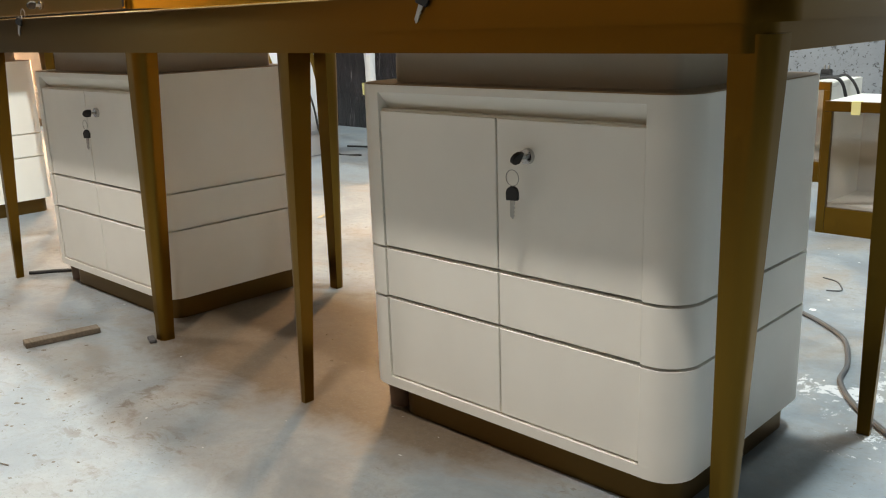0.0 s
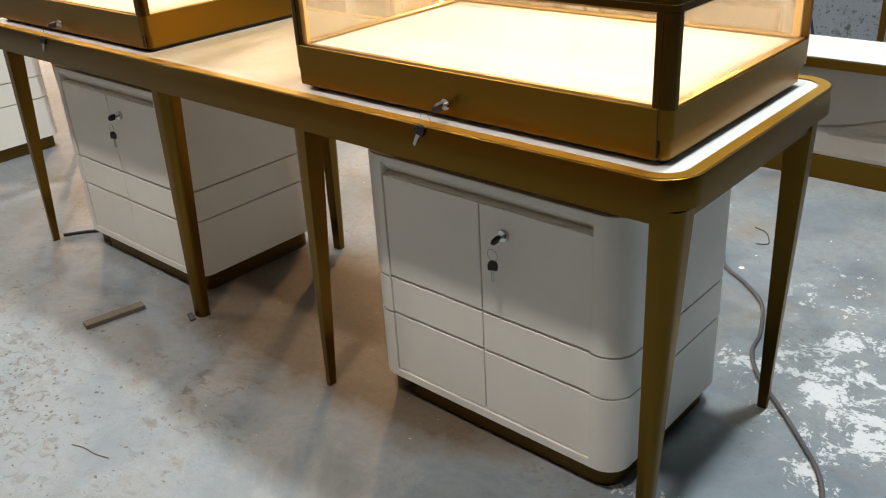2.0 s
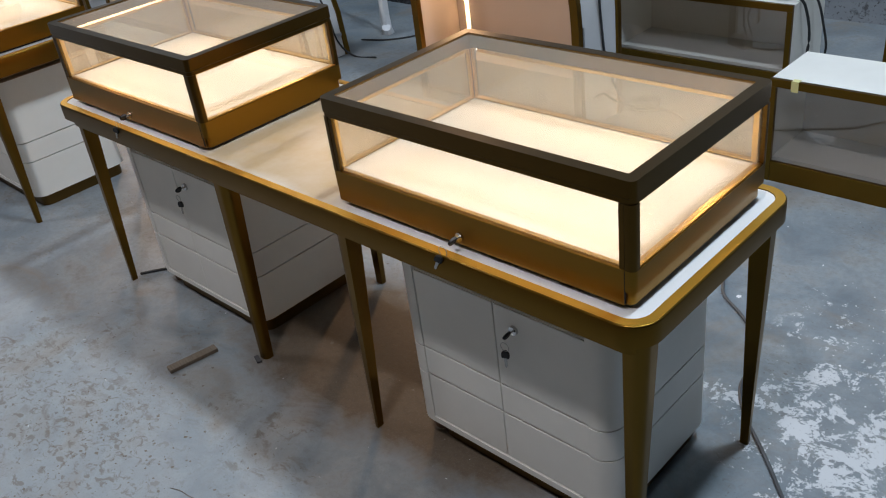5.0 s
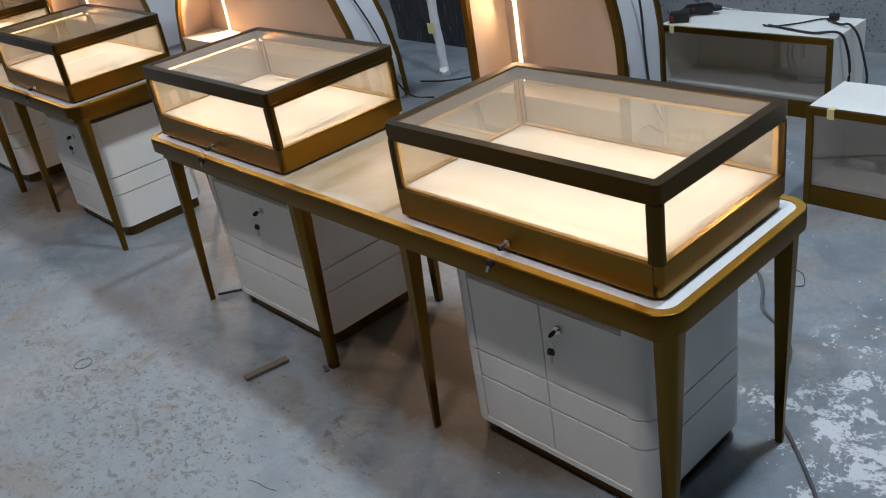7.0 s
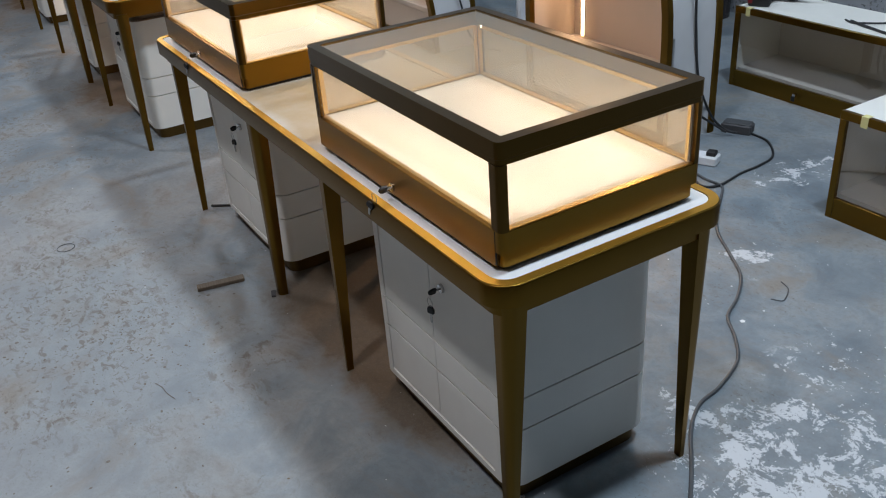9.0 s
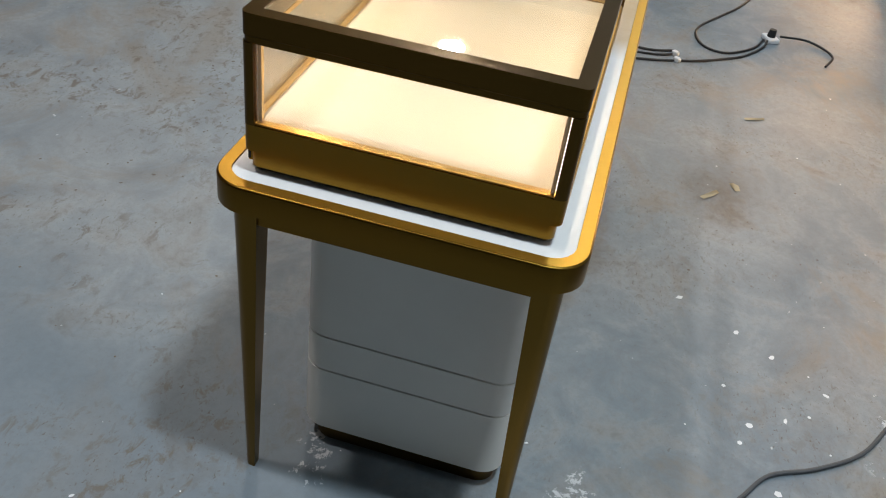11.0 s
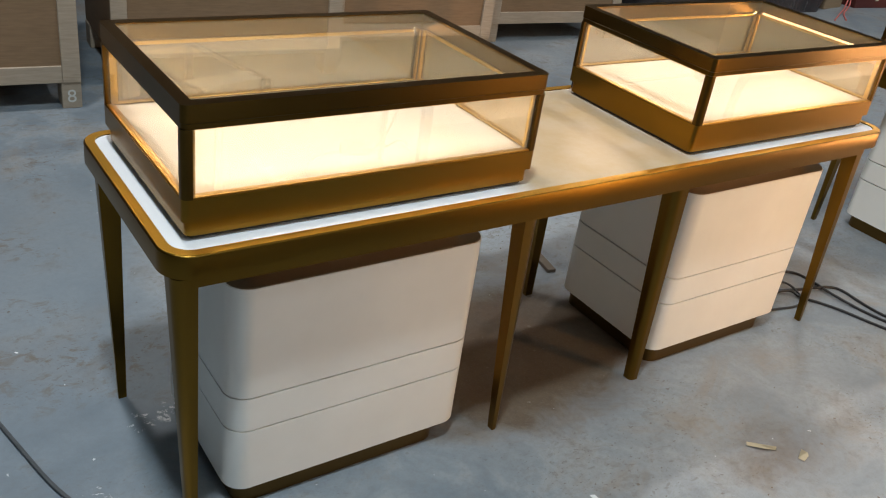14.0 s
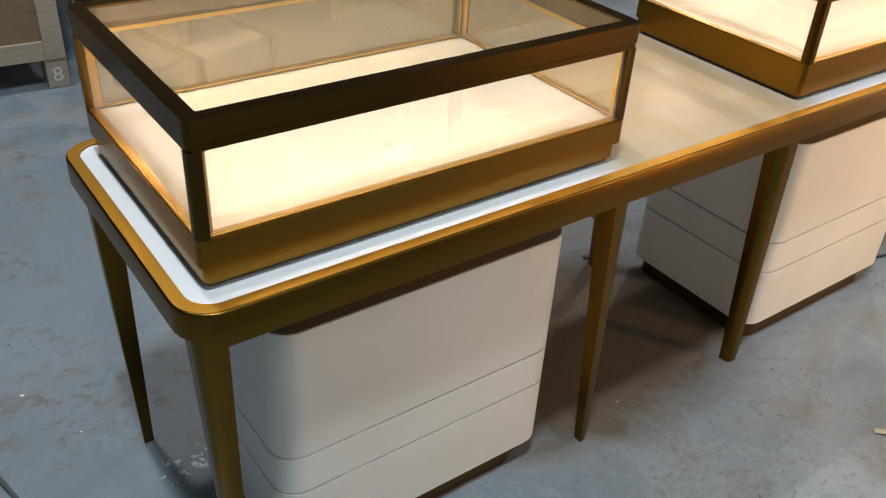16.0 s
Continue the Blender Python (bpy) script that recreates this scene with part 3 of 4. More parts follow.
def make_cabinet():
    c = thing("pedestal_cabinet", "white rounded pedestal cabinet with two doors over drawers on gold plinth", "cabinet", pose(-0.43, 0, 0), "pedestal cabinets under the tables")
    part("plinth", prism(rounded(-CW + 0.06, CW - 0.022, CY0 + 0.024, CY1 - 0.016, 0.04, 6), 0.0, 0.0585), M_PLINTH, c, "dark bronze plinth")
    part("core", prism(cab_outline(-0.014, 0.024, NX + 0.005), 0.060, 0.605), M_WHITE, c)
    low = prism(cab_outline(), 0.058, 0.077, None)
    prism(cab_outline(0, 0.009), 0.077, 0.2295, low)
    part("lower_shell", low, M_WHITE, c)
    part("middle_shell", prism(cab_outline(0, 0.009), 0.2345, 0.3225), M_WHITE, c)
    up = prism(cab_outline(0, 0.009), 0.3275, 0.570)
    loft([[(x, y, z) for x, y in cab_outline(0, d)] for d, z in ((0.026, 0.570), (0.002, 0.599))], up)
    prism(cab_outline(), 0.599, 0.611, up)
    part("upper_shell", up, M_WHITE, c)
    part("cover_sheet", prism(rounded(-CW + 0.003, CW - 0.003, CY0 + 0.003, CY1 - 0.003, CR - 0.003, 8), 0.611, 0.613), M_BROWN, c, "bronze-brown top cover")
    part("neck", prism(rounded(-CW + 0.05, CW - 0.05, CY0 + 0.05, CY1 - 0.05, 0.02, 4), 0.613, TZ - APRON + 0.03), M_NECK, c, "brown-painted neck")
    g = 0.0016
    for name, z0, z1 in (("door", 0.3265, 0.5685), ("drawer_front", 0.2335, 0.3235), ("drawer_front", 0.079, 0.2305)):
        for x0, x1 in ((-NX + g, -g), (g, NX - g)):
            d = part(name, box(x0, x1, CY0 + 0.003, CY0 + 0.0088, z0 + g, z1 - g, 0.001), M_WHITE, c)
            if name == "door" and x0 > 0:
                lock = part("lock", disc_rod((0.062, CY0 + 0.004, 0.514), (0.062, CY0 - 0.004, 0.514), 0.0125, 0.0115, 20), M_CHROME, d, "chrome cylinder lock")
                lock.matrix_parent_inverse = Matrix.Identity(4)
    for x, y in ((-CW + 0.038, CY0 + 0.052), (CW - 0.055, CY1 - 0.045)):
        part("foot", disc_rod((x, y, 0.0), (x, y, 0.0575), 0.024, 0.027, 14), M_FOOT, c, "brown round foot")
    return c


cabinet = make_cabinet()
SLOTS = [(-0.43, 0), (-1.826, 0)]
for k in range(3):
    for x, _ in SLOTS:
        if (k, x) != (0, -0.43):
            copy_thing(cabinet, pose(x + STEP * k, 0, 0))


def key_bow(m, bm=None):
    """The black plastic head of a key: a rounded plate with a hole bridge, in its own xz plane, blade end at z = 0."""
    w, h, t = 0.0094, 0.0215, 0.0034
    side = [(-w, 0), (w, 0), (w, h * 0.55)] + [(w * math.cos(radians(a)), h * 0.55 + h * 0.45 * math.sin(radians(a))) for a in range(15, 180, 15)] + [(-w, h * 0.55)]
    own = loft([[(x, -t, z) for x, z in side], [(x, t, z) for x, z in side]])
    bmesh.ops.bevel(own, geom=own.edges[:], offset=0.0012, segments=1, affect="EDGES")
    return merged(bm, own, m)


def key_blade(m, length=0.029, bm=None):
    t, w = 0.0012, 0.0036
    zs = [0, -0.006, -0.009, -0.012, -0.015, -0.018, -0.021, -0.024, -length]
    bite = [w, w, w * 0.6, w * 0.95, w * 0.5, w * 0.8, w * 0.55, w * 0.8, 0.0004]
    side = [(-w, z) for z in zs[:-1]] + [(b, z) for b, z in reversed(list(zip(bite, zs)))]
    return merged(bm, loft([[(x, -t, z) for x, z in side], [(x, t, z) for x, z in side]]), m)


def make_keys(m, label, spread):
    """Two keys on a ring: one in a lock that looks along -y at the origin, the other hanging from the ring."""
    k = thing("key_pair", label, "keys", m, "cabinet keys")
    into = pose(0, -0.006, 0, 90, 0, 0) @ pose(0, 0, 0.004, 0, 0, 62)
    part("inserted_key_head", key_bow(into), M_BLACK, k)
    part("inserted_key_shank", key_blade(into, 0.012), M_STEEL, k)
    hang = pose(spread[0], spread[1], spread[2], spread[3], spread[4], 20)
    part("key_ring", hoop((spread[0] * 0.55, -0.03 + (spread[1] + 0.03) * 0.5, (spread[2] + 0.018) * 0.5 - 0.006), 0.012, 0.0007, "y"), M_STEEL, k)
    part("hanging_key_head", key_bow(hang), M_BLACK, k)
    part("hanging_key_blade", key_blade(hang), M_STEEL, k)
    return k


key_a = make_keys(pose(-0.43 + 0.062, CY0 - 0.004, 0.514), "black-headed key pair hanging in a cabinet door lock", (-0.004, -0.026, -0.062, 0, 0))
for k in range(3):
    for x, _ in SLOTS:
        if (k, x) != (0, -0.43):
            copy_thing(key_a, pose(x + 0.062 + STEP * k, CY0 - 0.004, 0.514))

# ---- the glass cases on the tables ----
GX0, GX1, GY0, GY1 = -0.845, 0.0, -0.010, 0.513
Z_GAP, Z_FOOT, Z_BASE, Z_HEAD, Z_TOP = 0.752, 0.760, 0.793, 0.979, 1.026
Z_DECK = 0.836
GCX = (GX0 + GX1) / 2


def make_case():
    c = thing("glass_display_case", "lit glass countertop case with brushed gold frame and cream deck", "display case", pose(GCX, 0, 0), "glass cases on the tables")
    hx, r = (GX1 - GX0) / 2, 0.014
    # Near-black strip stands for the shadow gap below the case.
    part("shadow_foot", prism(rounded(-hx + 0.016, hx - 0.016, GY0 + 0.016, GY1 - 0.016, 0.008, 4), Z_GAP, Z_FOOT), M_DARKGAP, c, "dark strip painting in the shadow gap")
    part("lower_base", prism(rounded(-hx + 0.008, hx - 0.008, GY0 + 0.008, GY1 - 0.008, r, 5), Z_FOOT, Z_BASE), M_BASE, c)
    part("base", ring_prism(rounded(-hx, hx, GY0, GY1, r, 5), rounded(-hx + 0.012, hx - 0.012, GY0 + 0.012, GY1 - 0.012, 0.003, 5), Z_BASE, Z_DECK + 0.004), M_BASE, c)
    part("deck", box(-hx + 0.0125, hx - 0.0125, GY0 + 0.0125, GY1 - 0.0125, Z_BASE, Z_DECK, 0.0015), M_CREAM, c, "cream leatherette deck")
    part("deck_trim", ring_prism(rounded(-hx + 0.0030, hx - 0.0030, GY0 + 0.0082, GY1 - 0.0030, r - 0.002, 5), rounded(-hx + 0.0190, hx - 0.0190, GY0 + 0.0190, GY1 - 0.0190, 0.003, 5), Z_DECK + 0.0045, Z_DECK + 0.0070), M_TRIM, c, "bright gold deck trim")
    part("top_frame", ring_prism(rounded(-hx, hx, GY0, GY1, r, 5), rounded(-hx + 0.026, hx - 0.026, GY0 + 0.026, GY1 - 0.026, 0.003, 5), Z_HEAD + 0.012, Z_TOP), M_FRAME, c)
    part("head_band", ring_prism(rounded(-hx + 0.0015, hx - 0.0015, GY0 + 0.0015, GY1 - 0.0015, r, 5), rounded(-hx + 0.014, hx - 0.014, GY0 + 0.014, GY1 - 0.014, 0.003, 5), Z_HEAD, Z_HEAD + 0.0105), M_FRAME, c)
    for x, sx in ((-hx, -1), (hx, 1)):
        for y, sy in ((GY0, -1), (GY1, 1)):
            sec = lambda z: leg_section(x, y, sx, sy, 0.020, 0.013, z)
            part("corner_post", loft([sec(Z_DECK + 0.004), sec(Z_HEAD)]), M_FRAME, c)
    # front door: stiles beside the posts
    for x in (-hx + 0.0215, hx - 0.0325):
        part("door_stile", box(x, x + 0.011, GY0 + 0.001, GY0 + 0.011, Z_DECK + 0.005, Z_HEAD - 0.001), M_FRAME, c)
    part("door_rail", box(-hx + 0.012, hx - 0.0216, GY0 - 0.0006, GY0 + 0.0075, Z_FOOT + 0.001, Z_DECK + 0.0045, 0.0008), M_BASE, c, "brushed gold door rail")
    part("door_seam", box(hx - 0.0216, hx - 0.0202, GY0 - 0.0006, GY0 + 0.004, Z_BASE - 0.028, Z_DECK + 0.003), M_DARKGAP, c)
    g = [("front_glass", (-hx + 0.022, hx - 0.022, GY0 + 0.005, GY0 + 0.009)), ("back_glass", (-hx + 0.022, hx - 0.022, GY1 - 0.009, GY1 - 0.005))]
    g += [("side_glass", (-hx + 0.005, -hx + 0.009, GY0 + 0.022, GY1 - 0.022)), ("side_glass", (hx - 0.009, hx - 0.005, GY0 + 0.022, GY1 - 0.022))]
    for name, (x0, x1, y0, y1) in g:
        pane = bmesh.new()
        flat = (y1 - y0) < (x1 - x0)
        mid = (y0 + y1) / 2 if flat else (x0 + x1) / 2
        q = [(x0, mid), (x1, mid)] if flat else [(mid, y0), (mid, y1)]
        pane.faces.new([pane.verts.new(p) for p in ((*q[0], Z_DECK + 0.002), (*q[1], Z_DECK + 0.002), (*q[1], Z_HEAD + 0.011), (*q[0], Z_HEAD + 0.011))])
        ob = part(name, pane, M_GLASS, c, "clear glass pane", 0)
        ob.visible_shadow = False
    pane = bmesh.new()
    pane.faces.new([pane.verts.new(p) for p in ((-hx + 0.02, GY0 + 0.02, Z_TOP - 0.003), (hx - 0.02, GY0 + 0.02, Z_TOP - 0.003), (hx - 0.02, GY1 - 0.02, Z_TOP - 0.003), (-hx + 0.02, GY1 - 0.02, Z_TOP - 0.003))])
    ob = part("top_glass", pane, M_TOPGLASS, c, "clear glass pane", 0)
    ob.visible_shadow = False
    for x in (-hx + 0.05, hx - 0.05):
        for y in (GY0 + 0.030, GY1 - 0.030):
            part("glass_clip", disc_rod((x, y, Z_HEAD - 0.004), (x, y, Z_HEAD + 0.012), 0.004), M_CHROME, c)
    # bright gold beads that hold the panes, inside the posts and under the head
    for x, sx in ((-hx + 0.0225, 1), (hx - 0.0225, -1)):
        for y, sy in ((GY0 + 0.0225, 1), (GY1 - 0.0225, -1)):
            part("pane_bead", box(min(x, x + sx * 0.006), max(x, x + sx * 0.006), min(y - sy * 0.0105, y - sy * 0.002), max(y - sy * 0.0105, y - sy * 0.002), Z_DECK + 0.008, Z_HEAD - 0.001), M_TRIM, c, "bright gold pane bead")
            part("pane_bead", box(min(x - sx * 0.0105, x - sx * 0.002), max(x - sx * 0.0105, x - sx * 0.002), min(y, y + sy * 0.006), max(y, y + sy * 0.006), Z_DECK + 0.008, Z_HEAD - 0.001), M_TRIM, c, "bright gold pane bead")
    for y in (GY0 + 0.0125, GY1 - 0.0185):
        part("pane_bead", box(-hx + 0.030, hx - 0.030, y, y + 0.006, Z_HEAD - 0.006, Z_HEAD + 0.002), M_TRIM, c, "bright gold pane bead")
    for x in (-hx + 0.0125, hx - 0.0185):
        part("pane_bead", box(x, x + 0.006, GY0 + 0.030, GY1 - 0.030, Z_HEAD - 0.006, Z_HEAD + 0.002), M_TRIM, c, "bright gold pane bead")
    part("lock", disc_rod((-0.012, GY0 - 0.006, 0.782), (-0.012, GY0 + 0.012, 0.782), 0.0105, None, 18), M_CHROME, c, "chrome cylinder lock")
    return c


case = make_case()
GSLOTS = [GCX, -2.253 + (GX1 - GX0) / 2]
for k in range(3):
    for n, x in enumerate(GSLOTS):
        if (k, n) != (0, 0):
            copy_thing(case, pose(x + STEP * k, 0, 0))
key_b = make_keys(pose(GCX - 0.012, GY0 - 0.006, 0.782), "black-headed key pair hanging in a glass case lock", (-0.026, -0.046, -0.046, 14, 26))
for k in range(3):
    for n, x in enumerate(GSLOTS):
        if (k, n) != (0, 0):
            copy_thing(key_b, pose(x - 0.012 + STEP * k, GY0 - 0.006, 0.782))

# Warm strips inside the case heads, along both long sides; a short one shows at an end of each.
LED_W = 1.54
for k in range(3):
    for n, x in enumerate(GSLOTS):
        hx = (GX1 - GX0) / 2
        cx = x + STEP * k
        for y, aim in ((GY0 + 0.024, 1.0), (GY1 - 0.024, -1.0)):
            area_lamp("case_strip_light", look((cx, y, Z_HEAD + 0.004), (cx, y + aim, Z_HEAD - 1.1)), 2 * hx - 0.09, 0.012, LED_W, CASE_WARM, 160)
        face = -1 if (k, n) == (0, 0) else 1
        area_lamp("case_strip_light", look((cx - face * (hx - 0.03), (GY0 + GY1) / 2, Z_HEAD + 0.002), (cx - face * (hx - 0.03) + face * 5, (GY0 + GY1) / 2, Z_HEAD - 0.9)), 0.42, 0.012, 0.8, (1.0, 0.80, 0.52))
        end = cx + (hx - 0.021 if (k, n) == (0, 0) else -hx + 0.021)
        bar = solid("case_light_strip", box(end - 0.003, end + 0.003, GY0 + 0.04, GY1 - 0.04, Z_HEAD + 0.004, Z_HEAD + 0.0115, 0.001), M_CASELED, "glowing warm light strip under a case head", "light strip", "case light strips")

# ---- the arched wall displays behind ----
AY0, AY1 = 1.90, 2.22


def arch_line(x0, x1, zs, rise, left, right, grow=0.0, n=16):
    """Points from the left foot over the top to the right foot; a side that is not curved stays upright."""
    w = x1 - x0
    cx, rx = ((x0 + x1) / 2, w / 2) if left and right else (x0, w)
    pts = [(x0 - grow, 0.0)]
    a0 = 180 if left else 90
    for k in range(n + 1):
        a = radians(a0 + (0 - a0) * k / n)
        pts.append((cx + (rx + grow) * math.cos(a) - (grow if not left and k == 0 else 0), zs + (rise + grow) * math.sin(a)))
    return pts + [(x1 + grow, 0.0)]


def make_arch(x0, x1, zs, rise, left, right, label):
    a = thing("arched_wall_display", label, "wall display", pose(0, 0, 0), "arched wall displays")
    line = lambda g: arch_line(x0, x1, zs, rise, left, right, g)

    def strip(g0, g1, y0, y1):
        bm = bmesh.new()
        o, i = line(g1), line(g0)
        return loft([[(x, y0, z) for x, z in i], [(x, y1, z) for x, z in i], [(x, y1, z) for x, z in o], [(x, y0, z) for x, z in o], [(x, y0, z) for x, z in i]], bm, cap=False, closed=False)

    part("lining", strip(-0.03, -0.012, AY0 + 0.03, AY1 - 0.02), M_PEACH, a, "cream lining")
    part("outer_skin", strip(-0.0115, 0.0, AY0 + 0.03, AY1 - 0.031), M_SKIN, a, "unpainted white panel skin")
    part("front_rim", strip(-0.036, 0.004, AY0, AY0 + 0.03), M_GOLD, a, "brushed gold rim")
    part("rear_rim", strip(-0.0275, 0.012, AY1 - 0.03, AY1), M_GOLD, a, "brushed gold rim")
    back = bmesh.new()
    pts = line(-0.0295)
    loft([[(x, AY1 - 0.019, z) for x, z in pts], [(x, AY1 - 0.004, z) for x, z in pts]], back)
    part("back_panel", back, M_PEACH, a, "cream back panel")
    part("ledge", box(x0 + 0.031, x1 - 0.031, AY0 + 0.006, AY1 - 0.02, 0.24, 0.27, 0.002), M_PEACH, a)
    part("front_panel", box(x0 + 0.034, x1 - 0.034, AY0 + 0.012, AY0 + 0.028, 0.06, 0.24), M_PEACH, a)
    part("kick_rail", box(x0 + 0.034, x1 - 0.034, AY0 + 0.004, AY0 + 0.02, 0.0, 0.06), M_GOLDH, a)
    for z in (0.12, 0.62):
        if z < zs + 0.12:
            part("seam_strip", box(x1 - 0.002, x1 + 0.004, AY0 + 0.035, AY1 - 0.035, z, z + 0.022, 0.002), M_ALU, a, "dull aluminium seam strip")
    part("edge_strip", box(x1 - 0.002, x1 + 0.005, AY0 + 0.031, AY0 + 0.042, 0.0, zs), M_ALU, a)
    return a


make_arch(-2.53, -1.505, 0.50, 1.02, False, True, "cream-lined half-arch wall display with gold rim and light strip")
make_arch(-5.95, -3.50, 0.02, 1.22, True, True, "wide cream-lined arch wall display with gold rim and light strip")
make_arch(-8.75, -6.30, 0.02, 1.22, True, True, "wide cream-lined arch wall display with gold rim and light strip")


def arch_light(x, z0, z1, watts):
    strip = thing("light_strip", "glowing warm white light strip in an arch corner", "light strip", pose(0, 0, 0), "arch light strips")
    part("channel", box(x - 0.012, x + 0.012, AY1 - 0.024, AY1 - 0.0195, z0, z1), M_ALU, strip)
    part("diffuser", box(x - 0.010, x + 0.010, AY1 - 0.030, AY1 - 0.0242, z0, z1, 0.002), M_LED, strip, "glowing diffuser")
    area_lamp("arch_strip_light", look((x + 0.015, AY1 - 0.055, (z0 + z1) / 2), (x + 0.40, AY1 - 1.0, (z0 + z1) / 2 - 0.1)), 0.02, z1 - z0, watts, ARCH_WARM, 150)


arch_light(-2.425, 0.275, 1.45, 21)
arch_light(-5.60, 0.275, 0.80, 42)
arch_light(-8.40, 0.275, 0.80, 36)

# ---- low white cabinets with glass fronts, by the back wall ----


def low_cabinet(x0, y0, width, depth, height, label):
    c = thing("low_display_cabinet", label, "cabinet", pose(x0, y0, 0), "low cabinets by the wall")
    t = 0.018
    part("top_panel", box(0, width, 0.012, depth, height - t, height, 0.0015), M_WHITE, c, "white top panel")
    part("side_panel", box(0, t, 0.012, depth, 0.0, height - t - 0.0005), M_WHITE, c)
    part("side_panel", box(width - t, width, 0.012, depth, 0.0, height - t - 0.0005), M_WHITE, c)
    part("back_panel", box(t, width - t, depth - t, depth - 0.001, 0.0, height - t - 0.0005), M_INNER, c)
    part("shelf", box(t, width - t, 0.03, depth - t, 0.075, 0.092), M_INNER, c)
    f = 0.026
    part("top_rail", box(0, width, -0.006, 0.0115, height - 0.030, height + 0.002, 0.001), M_GOLDH, c, "gold rail")
    part("bottom_rail", box(f, width - f, -0.004, 0.0115, 0.0, 0.085, 0.001), M_GOLDH, c, "gold rail")
    part("stile", box(0, f, -0.006, 0.0115, 0.0, height - 0.0305, 0.001), M_GOLD, c, "gold stile")
    part("stile", box(width - f, width, -0.006, 0.0115, 0.0, height - 0.0305, 0.001), M_GOLD, c, "gold stile")
    pane = bmesh.new()
    pane.faces.new([pane.verts.new(p) for p in ((f, 0.004, 0.085), (width - f, 0.004, 0.085), (width - f, 0.004, height - 0.03), (f, 0.004, height - 0.03))])
    ob = part("door_glass", pane, M_DUSTY, c, "dusty glass pane", 0)
    ob.visible_shadow = False
    knob = disc_rod((width * 0.44, -0.006, 0.05), (width * 0.44, -0.024, 0.05), 0.010, 0.009)
    lock = part("lock", knob, M_CHROME, c, "chrome lock")
    part("key_head", box(width * 0.44 - 0.010, width * 0.44 + 0.010, -0.030, -0.024, 0.022, 0.047, 0.002), M_BLACK, c, "black key head")
    part("tape", box(width * 0.07, width * 0.07 + 0.028, -0.0075, -0.0064, height - 0.038, height + 0.003), M_TAPE, c, "yellow masking tape")
    part("tape_flap", box(width * 0.07, width * 0.07 + 0.028, -0.0075, 0.02, height + 0.0022, height + 0.0032), M_TAPE, c, "yellow masking tape")
    return c


low_cabinet(-1.905, 2.775, 0.97, 0.36, 0.415, "low white gold-framed cabinet with dusty glass front, tools on top")
low_cabinet(-0.632, 1.912, 1.20, 0.32, 0.425, "low white cabinet with gold frame and dusty glass front")
low_cabinet(-0.62, 3.10, 1.10, 0.36, 0.42, "low white cabinet with gold frame by the concrete wall")

# ---- loose things ----


def make_drill():
    d = thing("cordless_drill", "black and red cordless drill lying on a white cabinet top", "drill", pose(-1.80, 3.0, 0.417, 0, 0, 28))
    side = [(-0.085, 0.012), (-0.07, 0.058), (0.06, 0.064), (0.085, 0.050), (0.085, 0.014), (0.06, 0.004)]
    body = loft([[(x, y, z) for x, z in side] for y in (-0.022, 0.022)])
    bmesh.ops.bevel(body, geom=body.edges[:], offset=0.008, segments=2, affect="EDGES")
    part("body", body, M_BLACK, d)
    part("red_cap", box(-0.06, -0.015, -0.026, 0.026, 0.024, 0.050, 0.006), M_RED, d, "red plastic housing")
    part("chuck", disc_rod((0.085, 0, 0.032), (0.125, 0, 0.030), 0.020, 0.012, 16), M_BLACK, d)
    part("bit", disc_rod((0.125, 0, 0.030), (0.225, -0.01, 0.012), 0.003), M_STEEL, d, "steel bit")
    grip = loft([[(-0.075 + k, y, z) for k, y, z in ((0, -0.004, 0.01), (0.05, -0.004, 0.01), (0.05, -0.004, 0.048), (0, -0.004, 0.048))], [(-0.115 + k, y, z) for k, y, z in ((0, -0.10, 0.006), (0.05, -0.10, 0.006), (0.05, -0.10, 0.045), (0, -0.10, 0.045))]])
    part("handle", grip, M_BLACK, d)
    part("battery", box(-0.145, -0.04, -0.150, -0.098, 0.0, 0.058, 0.008, seg=2), M_BLACK, d, "black battery pack")
    part("battery_badge", box(-0.146, -0.12, -0.1515, -0.10, 0.012, 0.045, 0.004), M_RED, d, "dark red battery end")
    return d


make_drill()
solid("power_lead", wire([(-1.36, 2.90, 0.4215), (-1.30, 2.885, 0.4215), (-1.20, 2.96, 0.423), (-1.14, 3.05, 0.4215), (-1.09, 3.07, 0.424)], 0.0045), M_RUBBER, "black power lead with a plug on a cabinet top", "cable")
solid("plug_lead", wire([(-1.33, 2.90, 0.4215), (-1.20, 2.86, 0.4215), (-1.06, 2.83, 0.4215), (-0.94, 2.84, 0.43), (-0.905, 2.86, 0.36), (-0.90, 2.90, 0.22), (-0.90, 2.86, 0.05), (-0.86, 2.80, 0.008), (-0.80, 2.95, 0.008)], 0.0068), M_RUBBER, "black power lead drooping over a cabinet edge", "cable")
solid("plug_lead", wire([(-1.09, 3.05, 0.4235), (-1.00, 2.99, 0.4235), (-0.945, 2.97, 0.432), (-0.90, 2.97, 0.38), (-0.87, 2.98, 0.27), (-0.855, 3.00, 0.15), (-0.875, 2.99, 0.06), (-0.85, 2.96, 0.007), (-0.74, 2.88, 0.007), (-0.70, 2.97, 0.007)], 0.006), M_RUBBER, "black power lead looped down beside a cabinet end", "cable")
plug = thing("mains_plug", "black mains plug at a lead's end", "plug", pose(-1.07, 3.075, 0.416))
part("body", box(-0.022, 0.022, -0.018, 0.018, 0.0, 0.034, 0.006, seg=2), M_BLACK, plug)
